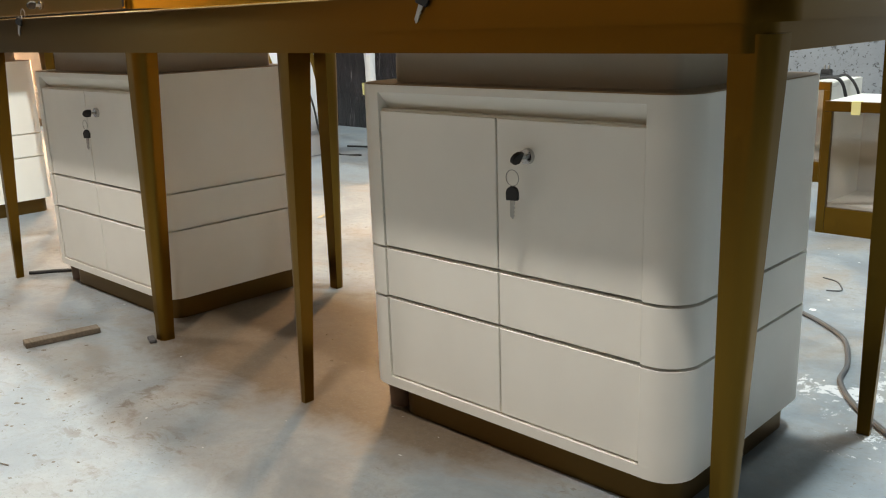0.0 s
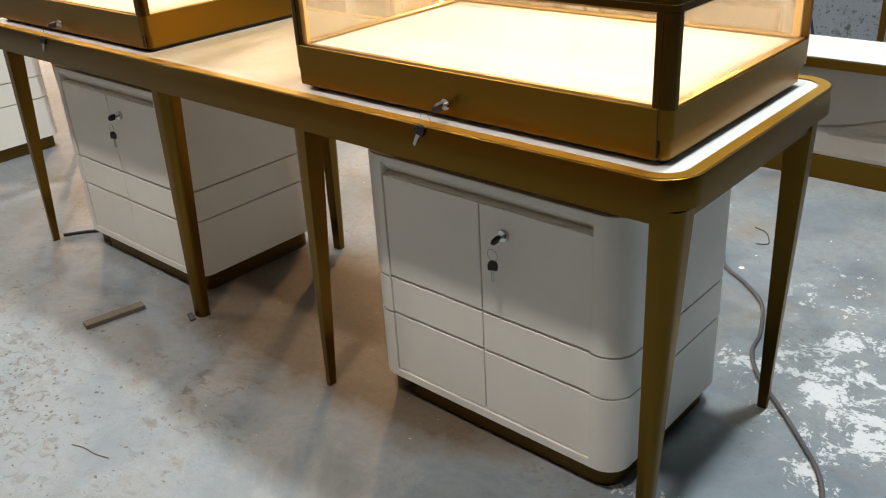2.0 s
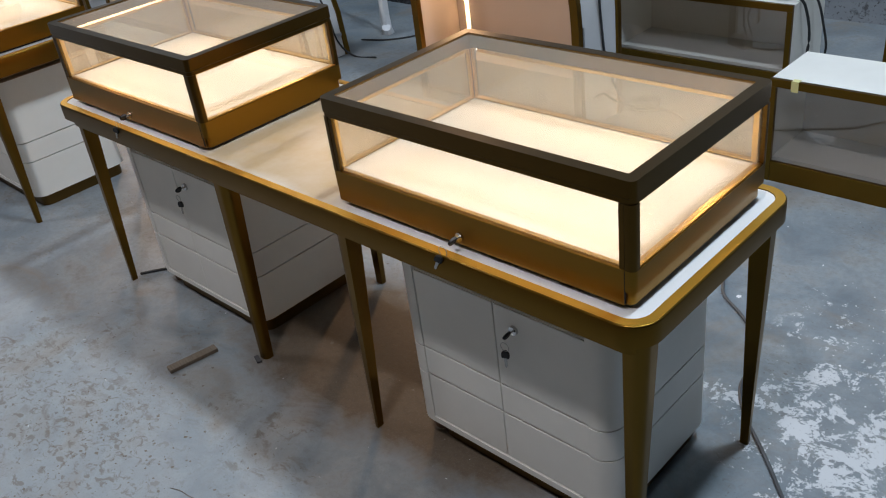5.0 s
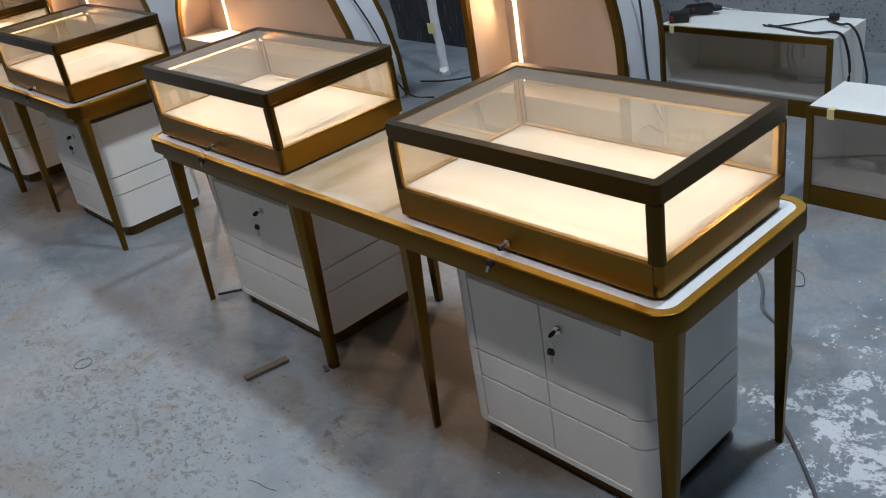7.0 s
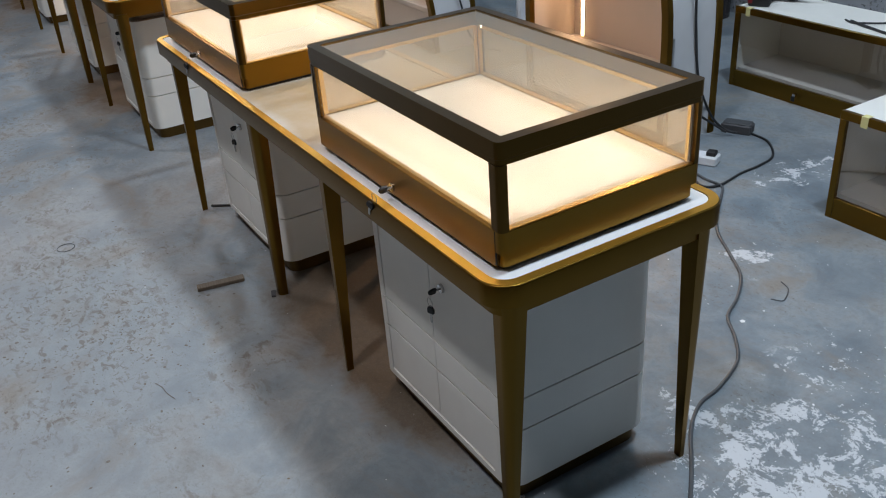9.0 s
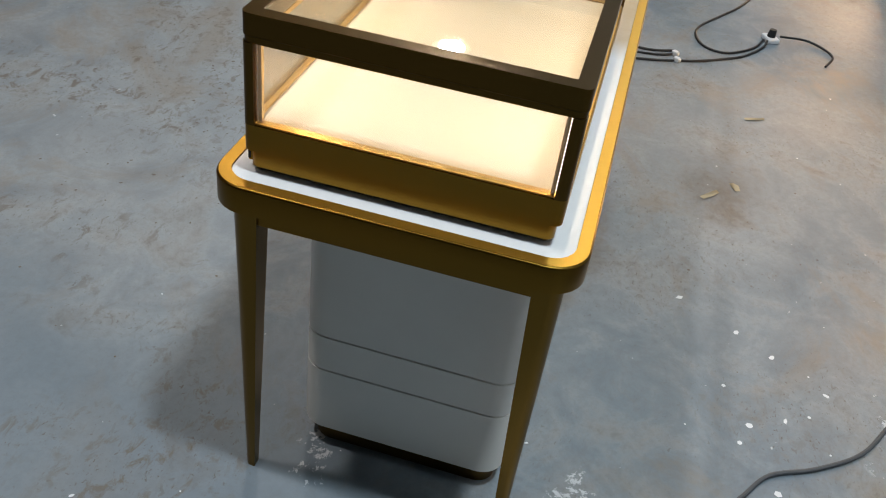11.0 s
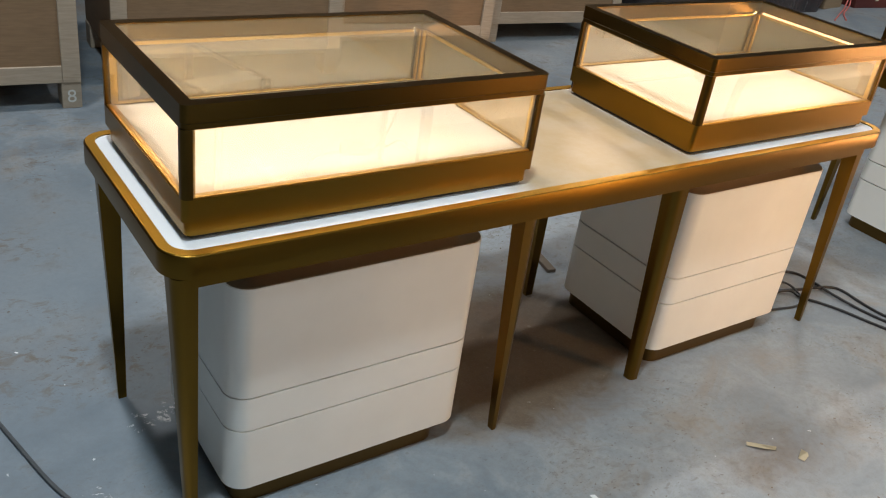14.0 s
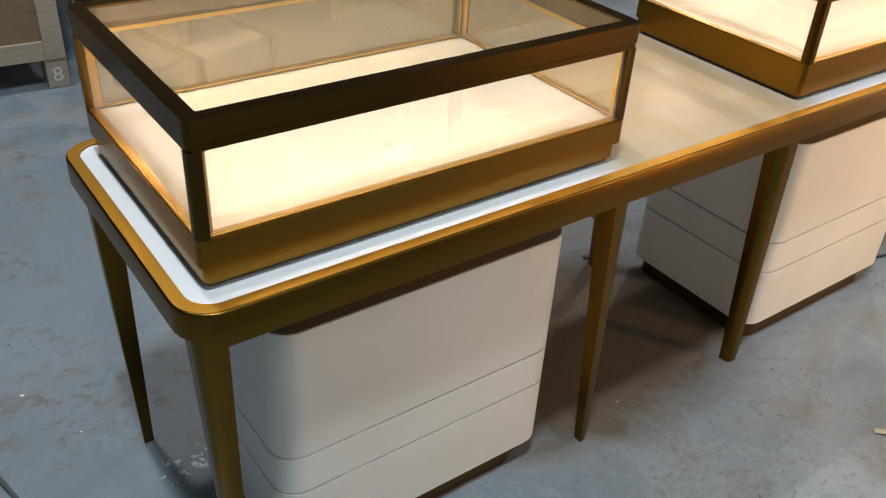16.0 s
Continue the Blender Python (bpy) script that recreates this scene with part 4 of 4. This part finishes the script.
for dx in (-0.009, 0.009):
    part("pin", box(dx - 0.002, dx + 0.002, -0.006, 0.006, 0.034, 0.052), M_STEEL, plug)

# offcut on the floor in front of the tables
stick = box(-0.085, 0.085, -0.017, 0.017, 0.0, 0.014, 0.0015)
stick_ob = solid("wood_offcut", stick, M_STICK, "short rough wooden offcut lying on the floor", "offcut")
stick_ob.matrix_world = pose(-1.616, -0.168, 0.0, 0, 0, 79)
clip = solid("metal_clip", box(-0.02, 0.02, -0.008, 0.008, 0.0, 0.008, 0.002), M_IRON, "small dark metal clip beside a table leg", "clip")
clip.matrix_world = pose(-1.428, -0.036, 0.0, 0, 0, -20)

# a thin wire ring and two stray wire ends on the floor
ring_ob = solid("wire_ring", hoop((0, 0, 0), 0.034, 0.0013, "y", 28), M_IRON, "thin dark wire ring lying on the floor", "wire")
ring_ob.matrix_world = pose(-2.30, -0.588, 0.0014, 90, 0, 0)
solid("wire_end", wire([(-1.165, -0.537, 0.0016), (-1.13, -0.525, 0.0016), (-1.09, -0.521, 0.0016), (-1.052, -0.509, 0.0016)], 0.0011), M_STICK, "short stray wire end on the floor", "wire")
solid("wire_end", wire([(-0.41, 1.40, 0.002), (-0.37, 1.385, 0.002), (-0.345, 1.35, 0.002), (-0.33, 1.31, 0.002), (-0.36, 1.29, 0.002)], 0.0018), M_GREYCABLE, "curled stray wire end on the floor", "wire")

# cables on the floor
R = 0.0055
solid("floor_cable", wire([(-1.24, 1.82, R), (-1.14, 1.80, R), (-1.05, 1.80, R), (-0.985, 1.73, R), (-0.90, 1.62, R), (-0.79, 1.50, R), (-0.65, 1.41, R), (-0.52, 1.325, R), (-0.43, 1.21, R), (-0.37, 1.10, R), (-0.275, 1.03, R), (-0.19, 0.945, R), (-0.135, 0.81, R), (-0.115, 0.715, R), (-0.055, 0.62, R), (0.04, 0.525, R), (0.125, 0.435, R), (0.185, 0.36, R), (0.23, 0.25, R), (0.27, 0.09, R), (0.305, -0.06, R), (0.335, -0.20, R), (0.345, -0.29, R), (0.33, -0.40, R), (0.262, -0.54, R), (0.222, -0.66, R), (0.232, -0.82, R), (0.33, -1.15, R)], R), M_GREYCABLE, "dark grey cable snaking over the floor past the table", "cable")
solid("floor_cable", wire([(-2.28, 0.02, R), (-2.22, 0.10, R), (-2.14, 0.14, 0.012), (-2.09, 0.16, 0.02)], R), M_RUBBER, "short black cable from under a cabinet to a leg", "cable")
solid("floor_cable", wire([(-2.18, 0.22, R), (-2.38, 0.235, R), (-2.550, 0.285, R), (-2.576, 0.374, R), (-2.558, 0.471, 0.012), (-2.577, 0.592, R), (-2.604, 0.703, R), (-2.645, 0.752, R), (-2.668, 0.742, R), (-2.648, 0.70, R), (-2.630, 0.640, R), (-2.630, 0.561, R), (-2.637, 0.469, R), (-2.606, 0.430, R), (-2.530, 0.420, 0.014), (-2.469, 0.395, R), (-2.35, 0.36, R), (-2.18, 0.33, R)], R), M_RUBBER, "black cable doubled back on the floor behind the tables", "cable")
solid("floor_cable", wire([(-2.18, 0.38, R), (-2.30, 0.372, R), (-2.396, 0.390, 0.016), (-2.421, 0.437, R), (-2.458, 0.492, R), (-2.498, 0.570, R), (-2.533, 0.675, R), (-2.572, 0.762, R), (-2.620, 0.859, R), (-2.700, 0.970, R), (-2.782, 1.060, R), (-2.918, 1.141, R), (-3.00, 1.165, 0.012)], R), M_RUBBER, "black cable run over the floor to a plug", "cable")
solid("floor_cable", wire([(-2.18, 0.31, 0.016), (-2.34, 0.315, 0.017), (-2.430, 0.345, 0.017), (-2.432, 0.405, 0.012), (-2.393, 0.458, R), (-2.333, 0.470, R), (-2.262, 0.456, R), (-2.18, 0.44, R)], 0.0045), M_RUBBER, "loop of black cable beside a cabinet", "cable")
for x, y, turn in ((-2.575, 0.767, 62), (-2.640, 0.757, 58)):
    conn = thing("cable_connector", "small white cable connector on the floor", "connector", pose(x, y, 0, 0, 0, turn), "cable connectors")
    part("body", box(-0.013, 0.013, -0.012, 0.012, 0.0, 0.020, 0.003), M_WRAP, conn)
    part("cap", box(0.013, 0.019, -0.009, 0.009, 0.002, 0.017, 0.002), M_WHITE, conn)
solid("floor_cable", wire([(-3.02, 1.15, R), (-2.893, 1.100, R), (-2.779, 0.992, R), (-2.783, 0.899, R), (-2.871, 0.846, R), (-3.009, 0.848, R), (-3.211, 0.949, R), (-3.378, 1.035, R), (-3.603, 1.116, R), (-3.80, 1.16, R)], R), M_RUBBER, "black cable looping away from a plug on the floor", "cable")
solid("floor_cable", wire([(-3.04, 1.22, 0.03), (-3.10, 1.36, 0.012), (-3.00, 1.46, R), (-2.86, 1.42, R)], R), M_RUBBER, "black cable beside a wall plug on the floor", "cable")
ad = thing("floor_adapter", "black plug in a white socket adapter on the floor", "adapter", pose(-3.04, 1.18, 0, 0, 0, 20))
part("socket", box(-0.04, 0.04, -0.03, 0.03, 0.0, 0.022, 0.004), M_WRAP, ad)
part("plug_body", disc_rod((0, 0, 0.022), (0, 0, 0.055), 0.02, 0.016, 14), M_BLACK, ad)

# power box and white driver by the half arch
px = thing("power_strip", "small dark power box on the floor by a gold post", "power box", pose(-1.42, 2.30, 0, 0, 0, 25))
part("case", box(-0.07, 0.07, -0.035, 0.035, 0.0, 0.045, 0.006), M_IRON, px)
part("lid", box(-0.062, 0.062, -0.03, 0.03, 0.045, 0.050, 0.002), M_GREYCABLE, px)
dr = thing("led_driver", "small white lamp driver lying on the floor", "driver", pose(-1.27, 1.93, 0, 0, 0, 25))
part("case", box(-0.06, 0.06, -0.035, 0.035, 0.0, 0.04, 0.005), M_WRAP, dr)
part("terminal", box(0.01, 0.05, -0.02, 0.02, 0.04, 0.06, 0.003), M_BLACK, dr)
solid("floor_cable", wire([(-1.36, 2.32, R), (-1.24, 2.30, R), (-1.12, 2.19, R), (-1.09, 2.07, R), (-1.085, 1.95, R), (-1.06, 1.80, R), (-1.10, 1.74, R), (-1.20, 1.78, R), (-1.29, 1.84, R), (-1.28, 1.90, 0.02)], R), M_RUBBER, "black cable between a power box and a lamp driver", "cable")
solid("hanging_cable", wire([(-1.575, 2.00, 1.05), (-1.498, 2.03, 0.80), (-1.496, 2.06, 0.52), (-1.496, 2.10, 0.28), (-1.47, 2.17, 0.10), (-1.42, 2.22, 0.03), (-1.38, 2.25, 0.02)], 0.006), M_RUBBER, "black cable hanging down the side of a wall display", "cable")
solid("hanging_cable", wire([(-1.62, 1.96, 0.02), (-1.49, 2.02, 0.16), (-1.47, 2.12, 0.10), (-1.40, 2.20, 0.03)], 0.006), M_RUBBER, "black cable hanging down the side of a wall display", "cable")
solid("hanging_cable", wire([(-3.90, 1.98, 0.98), (-3.72, 2.02, 0.76), (-3.58, 2.06, 0.53), (-3.50, 2.10, 0.30), (-3.49, 2.14, 0.10), (-3.40, 2.18, 0.006), (-3.25, 2.22, 0.006)], 0.006), M_RUBBER, "black cable hanging down the side of a wall display", "cable")

# the wrapped post between the arches
post = thing("wrapped_post", "upright post wrapped in white plastic film standing on the floor", "post", pose(-3.54, 2.60, 0, 0, -3, 0))
rings = []
for k in range(15):
    z = 1.5 * k / 14
    rings.append([((0.030 + 0.014 * noise.noise((a * 0.9, z * 9, 1.3))) * math.cos(2 * math.pi * a / 9), (0.030 + 0.014 * noise.noise((a * 0.9, z * 9, 4.7))) * math.sin(2 * math.pi * a / 9), z) for a in range(9)])
part("wrap", loft(rings), M_WRAP, post)
part("foot_tape", disc_rod((0, 0, 0.0), (0.03, -0.03, 0.05), 0.045, 0.03, 9), M_WRAP, post)
part("label", box(-0.034, 0.03, -0.046, -0.042, 0.30, 0.37), M_TAPE, post, "yellow tape mark")
solid("floor_cable", wire([(-3.60, 2.42, R), (-3.42, 2.50, R), (-3.30, 2.66, R), (-3.36, 2.86, R), (-3.20, 2.95, R)], R), M_RUBBER, "black cable on the floor behind the arches", "cable")

# dark stacked goods against the north wall, between the arches
dk = thing("wrapped_goods", "dark goods wrapped in plastic against the wall", "goods", pose(-3.75, 3.45, 0))
rings = []
for k in range(9):
    z = 1.3 * k / 8
    o = rounded(-0.95, 0.95, -0.33, 0.33, 0.08, 4)
    rings.append([(x * (1 + 0.03 * noise.noise((x * 4, y * 4, z * 5))), y * (1 + 0.10 * noise.noise((x * 5, y * 3, z * 6 + 3))), z) for x, y in o])
part("wrapped_block", loft(rings), M_DARKWRAP, dk)

# ---- packing crates along the south side ----


def make_crate(x0, width, y, turn, mark):
    c = thing("packing_crate", "tall brown fibreboard packing crate with grey timber frame on blocks", "crate", pose(x0, y, 0, 0, 0, turn), "packing crates")
    h, d, f, z0 = 1.9, 0.7, 0.078, 0.125
    part("body", box(0.004, width - 0.004, -d, -0.022, z0 + 0.004, h), M_FIBRE, c)
    part("front_panel", box(f, width - f, -0.021, -0.014, z0 + f, h - f), M_FIBRE, c, "brown fibreboard panel")
    for x in (0, width - f):
        part("stile", box(x, x + f, -0.0215, 0.0, z0, h, 0.002), M_TIMBER, c, "grey timber stile")
    for z in (z0, h - f):
        part("rail", box(f + 0.0005, width - f - 0.0005, -0.0215, -0.001, z, z + f, 0.002), M_TIMBER, c, "grey timber rail")
    for x in (0.0, width - 0.085):
        for yy in (-0.13, -d):
            b = part("block", box(x, x + 0.085, yy, yy + 0.12, 0, z0 - 0.0005, 0.003), M_TIMBER, c, "timber foot block")
    if mark:
        curve = bpy.data.curves.new("mark", "FONT")
        curve.body, curve.size, curve.extrude, curve.align_x = mark, 0.085, 0.0006, "CENTER"
        text = bpy.data.objects.new("mark", curve)
        scene.collection.objects.link(text)
        bpy.context.view_layer.update()
        me = bpy.data.meshes.new_from_object(text.evaluated_get(bpy.context.evaluated_depsgraph_get()))
        bpy.data.objects.remove(text)
        me.materials.clear()
        me.materials.append(M_CHALK)
        me.transform(pose(0.0425, -0.009, 0.030, 90, 0, 180))
        ob = new("mark", me)
        ob.parent = c
        tagged(ob, "hand-marked pale figure")
    return c


make_crate(-0.435, 1.15, -2.10, -4, "8")
make_crate(-1.86, 1.21, -2.30, -4, "")
make_crate(-2.985, 1.09, -2.40, -5, "")
make_crate(-4.30, 1.12, -2.60, -4, "9")

# concrete casting in an iron frame, by the crates
bl = thing("concrete_casting", "rough concrete block in a dark iron frame on floor", "casting", pose(-0.745, -1.44, 0, 0, 0, 194))
part("block", box(0.014, 0.33, 0.014, 0.13, 0.002, 0.30, 0.012, seg=2), M_BLOCK, bl, "rough concrete block")
for x, y in ((0, 0), (0, 0.60), (0.345, 0.0), (0.345, 0.60)):
    part("upright", box(x - 0.015, x + 0.015, y - 0.015, y + 0.015, 0.0, 0.30, 0.002), M_IRON, bl)
for z in (0.012, 0.288):
    for y in (0.60,):
        part("rail", box(0.0125, 0.3325, y - 0.011, y + 0.011, z - 0.011, z + 0.011, 0.002), M_IRON, bl)
    for x in (0.0, 0.345):
        part("rail", box(x - 0.011, x + 0.011, 0.012, 0.588, z - 0.011, z + 0.011, 0.002), M_IRON, bl)

# goods, sheet and cartons beyond the crates
wg = thing("wrapped_goods", "dark pallet goods wrapped in clear film", "goods", pose(-6.05, -3.55, 0))
rings = []
for k in range(9):
    z = 1.25 * k / 8
    o = rounded(-1.42, 1.10, -0.5, 0.55, 0.10, 6)
    rings.append([(x * (1 + 0.02 * noise.noise((x * 4, y * 4, z * 5))), y * (1 + 0.08 * noise.noise((x * 5, y * 3, z * 6 + 3))), z) for x, y in o])
part("wrapped_block", loft(rings), M_DARKWRAP, wg)
sheet = bmesh.new()
rows = []
for j in range(11):
    row = []
    for i in range(25):
        x = -6.75 + 1.98 * i / 24
        sag = 0.10 * math.sin(i / 24 * math.pi) + 0.007 * math.sin(i * 1.3)
        z = 1.28 - (1.28 - (0.34 - sag)) * max(0, j - 2) / 8
        y = -2.93 + 0.03 * math.sin(i * 0.9 + j * 0.4) if j > 2 else -3.30 + 0.36 * j / 2.0
        row.append((x, y, z if j > 2 else 1.29))
    rows.append(row)
loft(rows, sheet, cap=False, closed=False)
solid("plastic_sheet", sheet, M_BLUE, "pale blue sheet draped over wrapped goods", "sheet", smooth=60)


def carton(x, y, z, w, d, h, turn, mat=None, label="brown cardboard carton in a stack", group="cartons beyond the crates"):
    c = thing("carton", label, "carton", pose(x, y, z, 0, 0, turn), group)
    part("box_body", box(-w / 2, w / 2, -d / 2, d / 2, 0, h, 0.004), mat or M_CARTON, c)
    part("tape", box(-0.025, 0.025, -d / 2 - 0.001, d / 2 + 0.001, h, h + 0.001), M_PAPER, c, "pale packing tape")
    part("end_tape", box(-0.025, 0.025, d / 2, d / 2 + 0.001, h * 0.55, h - 0.001), M_PAPER, c, "pale packing tape")
    return c


carton(-7.72, -3.26, 0.0, 0.36, 0.34, 0.17, 8)
carton(-7.70, -3.28, 0.172, 0.30, 0.28, 0.20, -6)
carton(-7.80, -3.78, 0.0, 0.58, 0.45, 0.42, 4)
carton(-8.42, -3.22, 0.0, 0.66, 0.36, 0.13, -4, M_DARKRED, "dark red flat box on the floor", "")
carton(-8.62, -3.72, 0.0, 0.6, 0.5, 0.34, -12)
carton(-8.55, -3.70, 0.342, 0.5, 0.4, 0.36, 15)
carton(-9.45, -3.5, 0.0, 0.6, 0.5, 0.45, 5)
foam = bmesh.new()
bmesh.ops.create_icosphere(foam, subdivisions=3, radius=1.0)
for v in foam.verts:
    k = 1 + 0.22 * noise.noise(v.co * 2.1)
    v.co = Vector((v.co.x * 0.27 * k, v.co.y * 0.15 * k, 0.215 + max(-0.084, v.co.z * 0.085 * k)))
crumpled = solid("crumpled_wrap", foam, M_WRAP, "crumpled white wrapping bundle on a flat box", "wrap", smooth=20)
crumpled.matrix_world = pose(-8.40, -3.22, 0.0, 0, 0, -6)
# Added block that keeps the background behind the cartons dark.
dim = thing("wrapped_goods", "dark wrapped block added behind the cartons to darken the background", "goods", pose(-8.7, -4.75, 0))
rings = []
for k in range(9):
    z = 1.6 * k / 8
    o = rounded(-1.25, 1.25, -0.5, 0.5, 0.10, 6)
    rings.append([(x * (1 + 0.02 * noise.noise((x * 4, y * 4, z * 5))), y * (1 + 0.08 * noise.noise((x * 5, y * 3, z * 6 + 3))), z) for x, y in o])
part("wrapped_block", loft(rings), M_DARKWRAP, dim)
solid("pink_wire", wire([(-7.25, -2.72, 0.006), (-7.5, -2.85, 0.008), (-7.86, -3.03, 0.03), (-8.02, -3.15, 0.16), (-8.08, -3.40, 0.30), (-8.06, -3.60, 0.50)], 0.007), M_PINK, "pink wire trailing from stacked cartons", "wire")
solid("pink_wire", wire([(-7.40, -2.70, 0.006), (-7.66, -2.90, 0.008), (-7.96, -3.05, 0.05), (-8.10, -3.20, 0.20), (-8.16, -3.45, 0.40), (-8.14, -3.62, 0.60)], 0.007), M_PINK, "pink wire trailing from stacked cartons", "wire")

# paper scraps on the floor behind the tables
for x, y, s, turn in ((-1.55, 0.94, 0.045, -35), (-1.635, 1.02, 0.026, 30), (-2.19, 1.10, 0.045, -60)):
    p = bmesh.new()
    p.faces.new([p.verts.new(v) for v in ((-s, -0.008, 0.001), (s, -0.012, 0.003), (s * 1.1, 0.006, 0.004), (0, 0.014, 0.006), (-s * 0.8, 0.01, 0.002))])
    bmesh.ops.solidify(p, geom=p.faces[:], thickness=0.0008)
    ob = solid("paper_scrap", p, M_SCRAP, "torn dull paper scrap on the floor", "scrap", "paper scraps")
    ob.matrix_world = pose(x, y, 0.0, 0, 0, turn)


# ---- crumbs and paint chips on the floor ----
rng = random.Random(7)


def chips(name, label, category, mat, spots, smallest, largest, flat):
    """Many small irregular chips lying on the floor as one mesh; spots are (x, y, spread x, spread y, count)."""
    verts, faces = [], []
    for cx, cy, sx, sy, count in spots:
        for _ in range(count):
            x, y = rng.gauss(cx, sx), rng.gauss(cy, sy)
            r, a0, n = rng.uniform(smallest, largest) * rng.uniform(0.5, 1), rng.uniform(0, 6.3), rng.randint(4, 6)
            k, long = len(verts), rng.uniform(0.45, 1.0)
            h = flat * rng.uniform(0.5, 1.2)
            for z, grow in ((0.0, 1.0), (h, 0.75)):
                for j in range(n):
                    u, v = r * grow * math.cos(6.283 * j / n) * rng.uniform(0.75, 1.2), r * grow * long * math.sin(6.283 * j / n)
                    verts.append((x + u * math.cos(a0) - v * math.sin(a0), y + u * math.sin(a0) + v * math.cos(a0), z))
            faces += [[k + j, k + (j + 1) % n, k + n + (j + 1) % n, k + n + j] for j in range(n)]
            faces.append([k + n + j for j in range(n)])
    me = bpy.data.meshes.new(name)
    me.from_pydata(verts, [], faces)
    me.materials.append(mat)
    tagged(new(name, me), label, category, kind="stuff")


M_SMUDGE = plain("dried_mud_flecks", (0.185, 0.160, 0.135), 0.9, 0, 0.4, 40.0)
chips("mud_flecks", "dried brown mud flecks trodden over the floor", "debris", M_SMUDGE,
      [(-1.72, -0.62, 0.34, 0.17, 120), (-1.45, -0.52, 0.20, 0.10, 60), (-2.05, -0.85, 0.35, 0.16, 60), (-1.35, -0.80, 0.30, 0.12, 50), (-2.6, -0.50, 0.40, 0.14, 36),
       (-1.2, -0.42, 0.25, 0.08, 26), (-0.75, -0.75, 0.35, 0.15, 16), (-1.6, -0.25, 0.3, 0.10, 22), (-1.75, 0.95, 0.25, 0.10, 26), (-2.7, 0.95, 0.30, 0.14, 30), (-4.3, -0.6, 0.9, 0.25, 50),
       (-0.4, -1.25, 0.5, 0.15, 14), (-1.15, 0.28, 0.16, 0.16, 14)], 0.0015, 0.0085, 0.0006)
M_CRUMB = plain("dark_brown_crumbs", (0.15, 0.115, 0.08), 0.8, 0, 0.4, 60.0)
M_CHIP = plain("white_paint_chips", (0.72, 0.74, 0.75), 0.6, 0, 0.1, 60.0)
chips("floor_crumbs", "dark brown crumbs and dirt scattered over the floor", "debris", M_CRUMB,
      [(-1.45, -0.52, 0.22, 0.09, 26), (-1.15, -0.62, 0.3, 0.15, 14), (-1.95, -0.45, 0.3, 0.15, 10), (-0.6, -0.5, 0.8, 0.3, 10), (-1.1, 0.25, 0.15, 0.15, 12),
       (-0.9, 1.3, 0.8, 0.4, 12), (-2.2, 1.2, 0.6, 0.3, 8), (-3.5, -0.6, 1.2, 0.5, 16), (0.4, 0.3, 0.4, 0.8, 8), (-0.3, -1.6, 0.8, 0.4, 8)], 0.0015, 0.006, 0.0015)
chips("paint_drops", "flat white paint drops dried on the floor", "debris", M_CHIP,
      [(x, y, 0.003, 0.003, 1) for x, y in ((-0.792, 1.122), (-0.454, 1.03), (-0.604, 1.209), (-0.269, 0.551), (-0.569, 1.15), (-0.518, 1.063), (-0.864, 1.029), (-0.636, 0.991), (0.201, -0.311), (-0.33, 1.12), (-0.70, 1.26), (-0.95, 0.86))], 0.006, 0.013, 0.0005)
chips("paint_chips", "small white paint chips scattered over the floor", "debris", M_CHIP,
      [(0.2, 0.9, 0.3, 0.4, 60), (0.0, 1.3, 0.3, 0.2, 20), (-0.7, 1.5, 0.6, 0.3, 20), (-1.6, 1.3, 0.6, 0.3, 8), (0.5, -0.3, 0.4, 0.5, 6)], 0.0012, 0.0055, 0.0012)
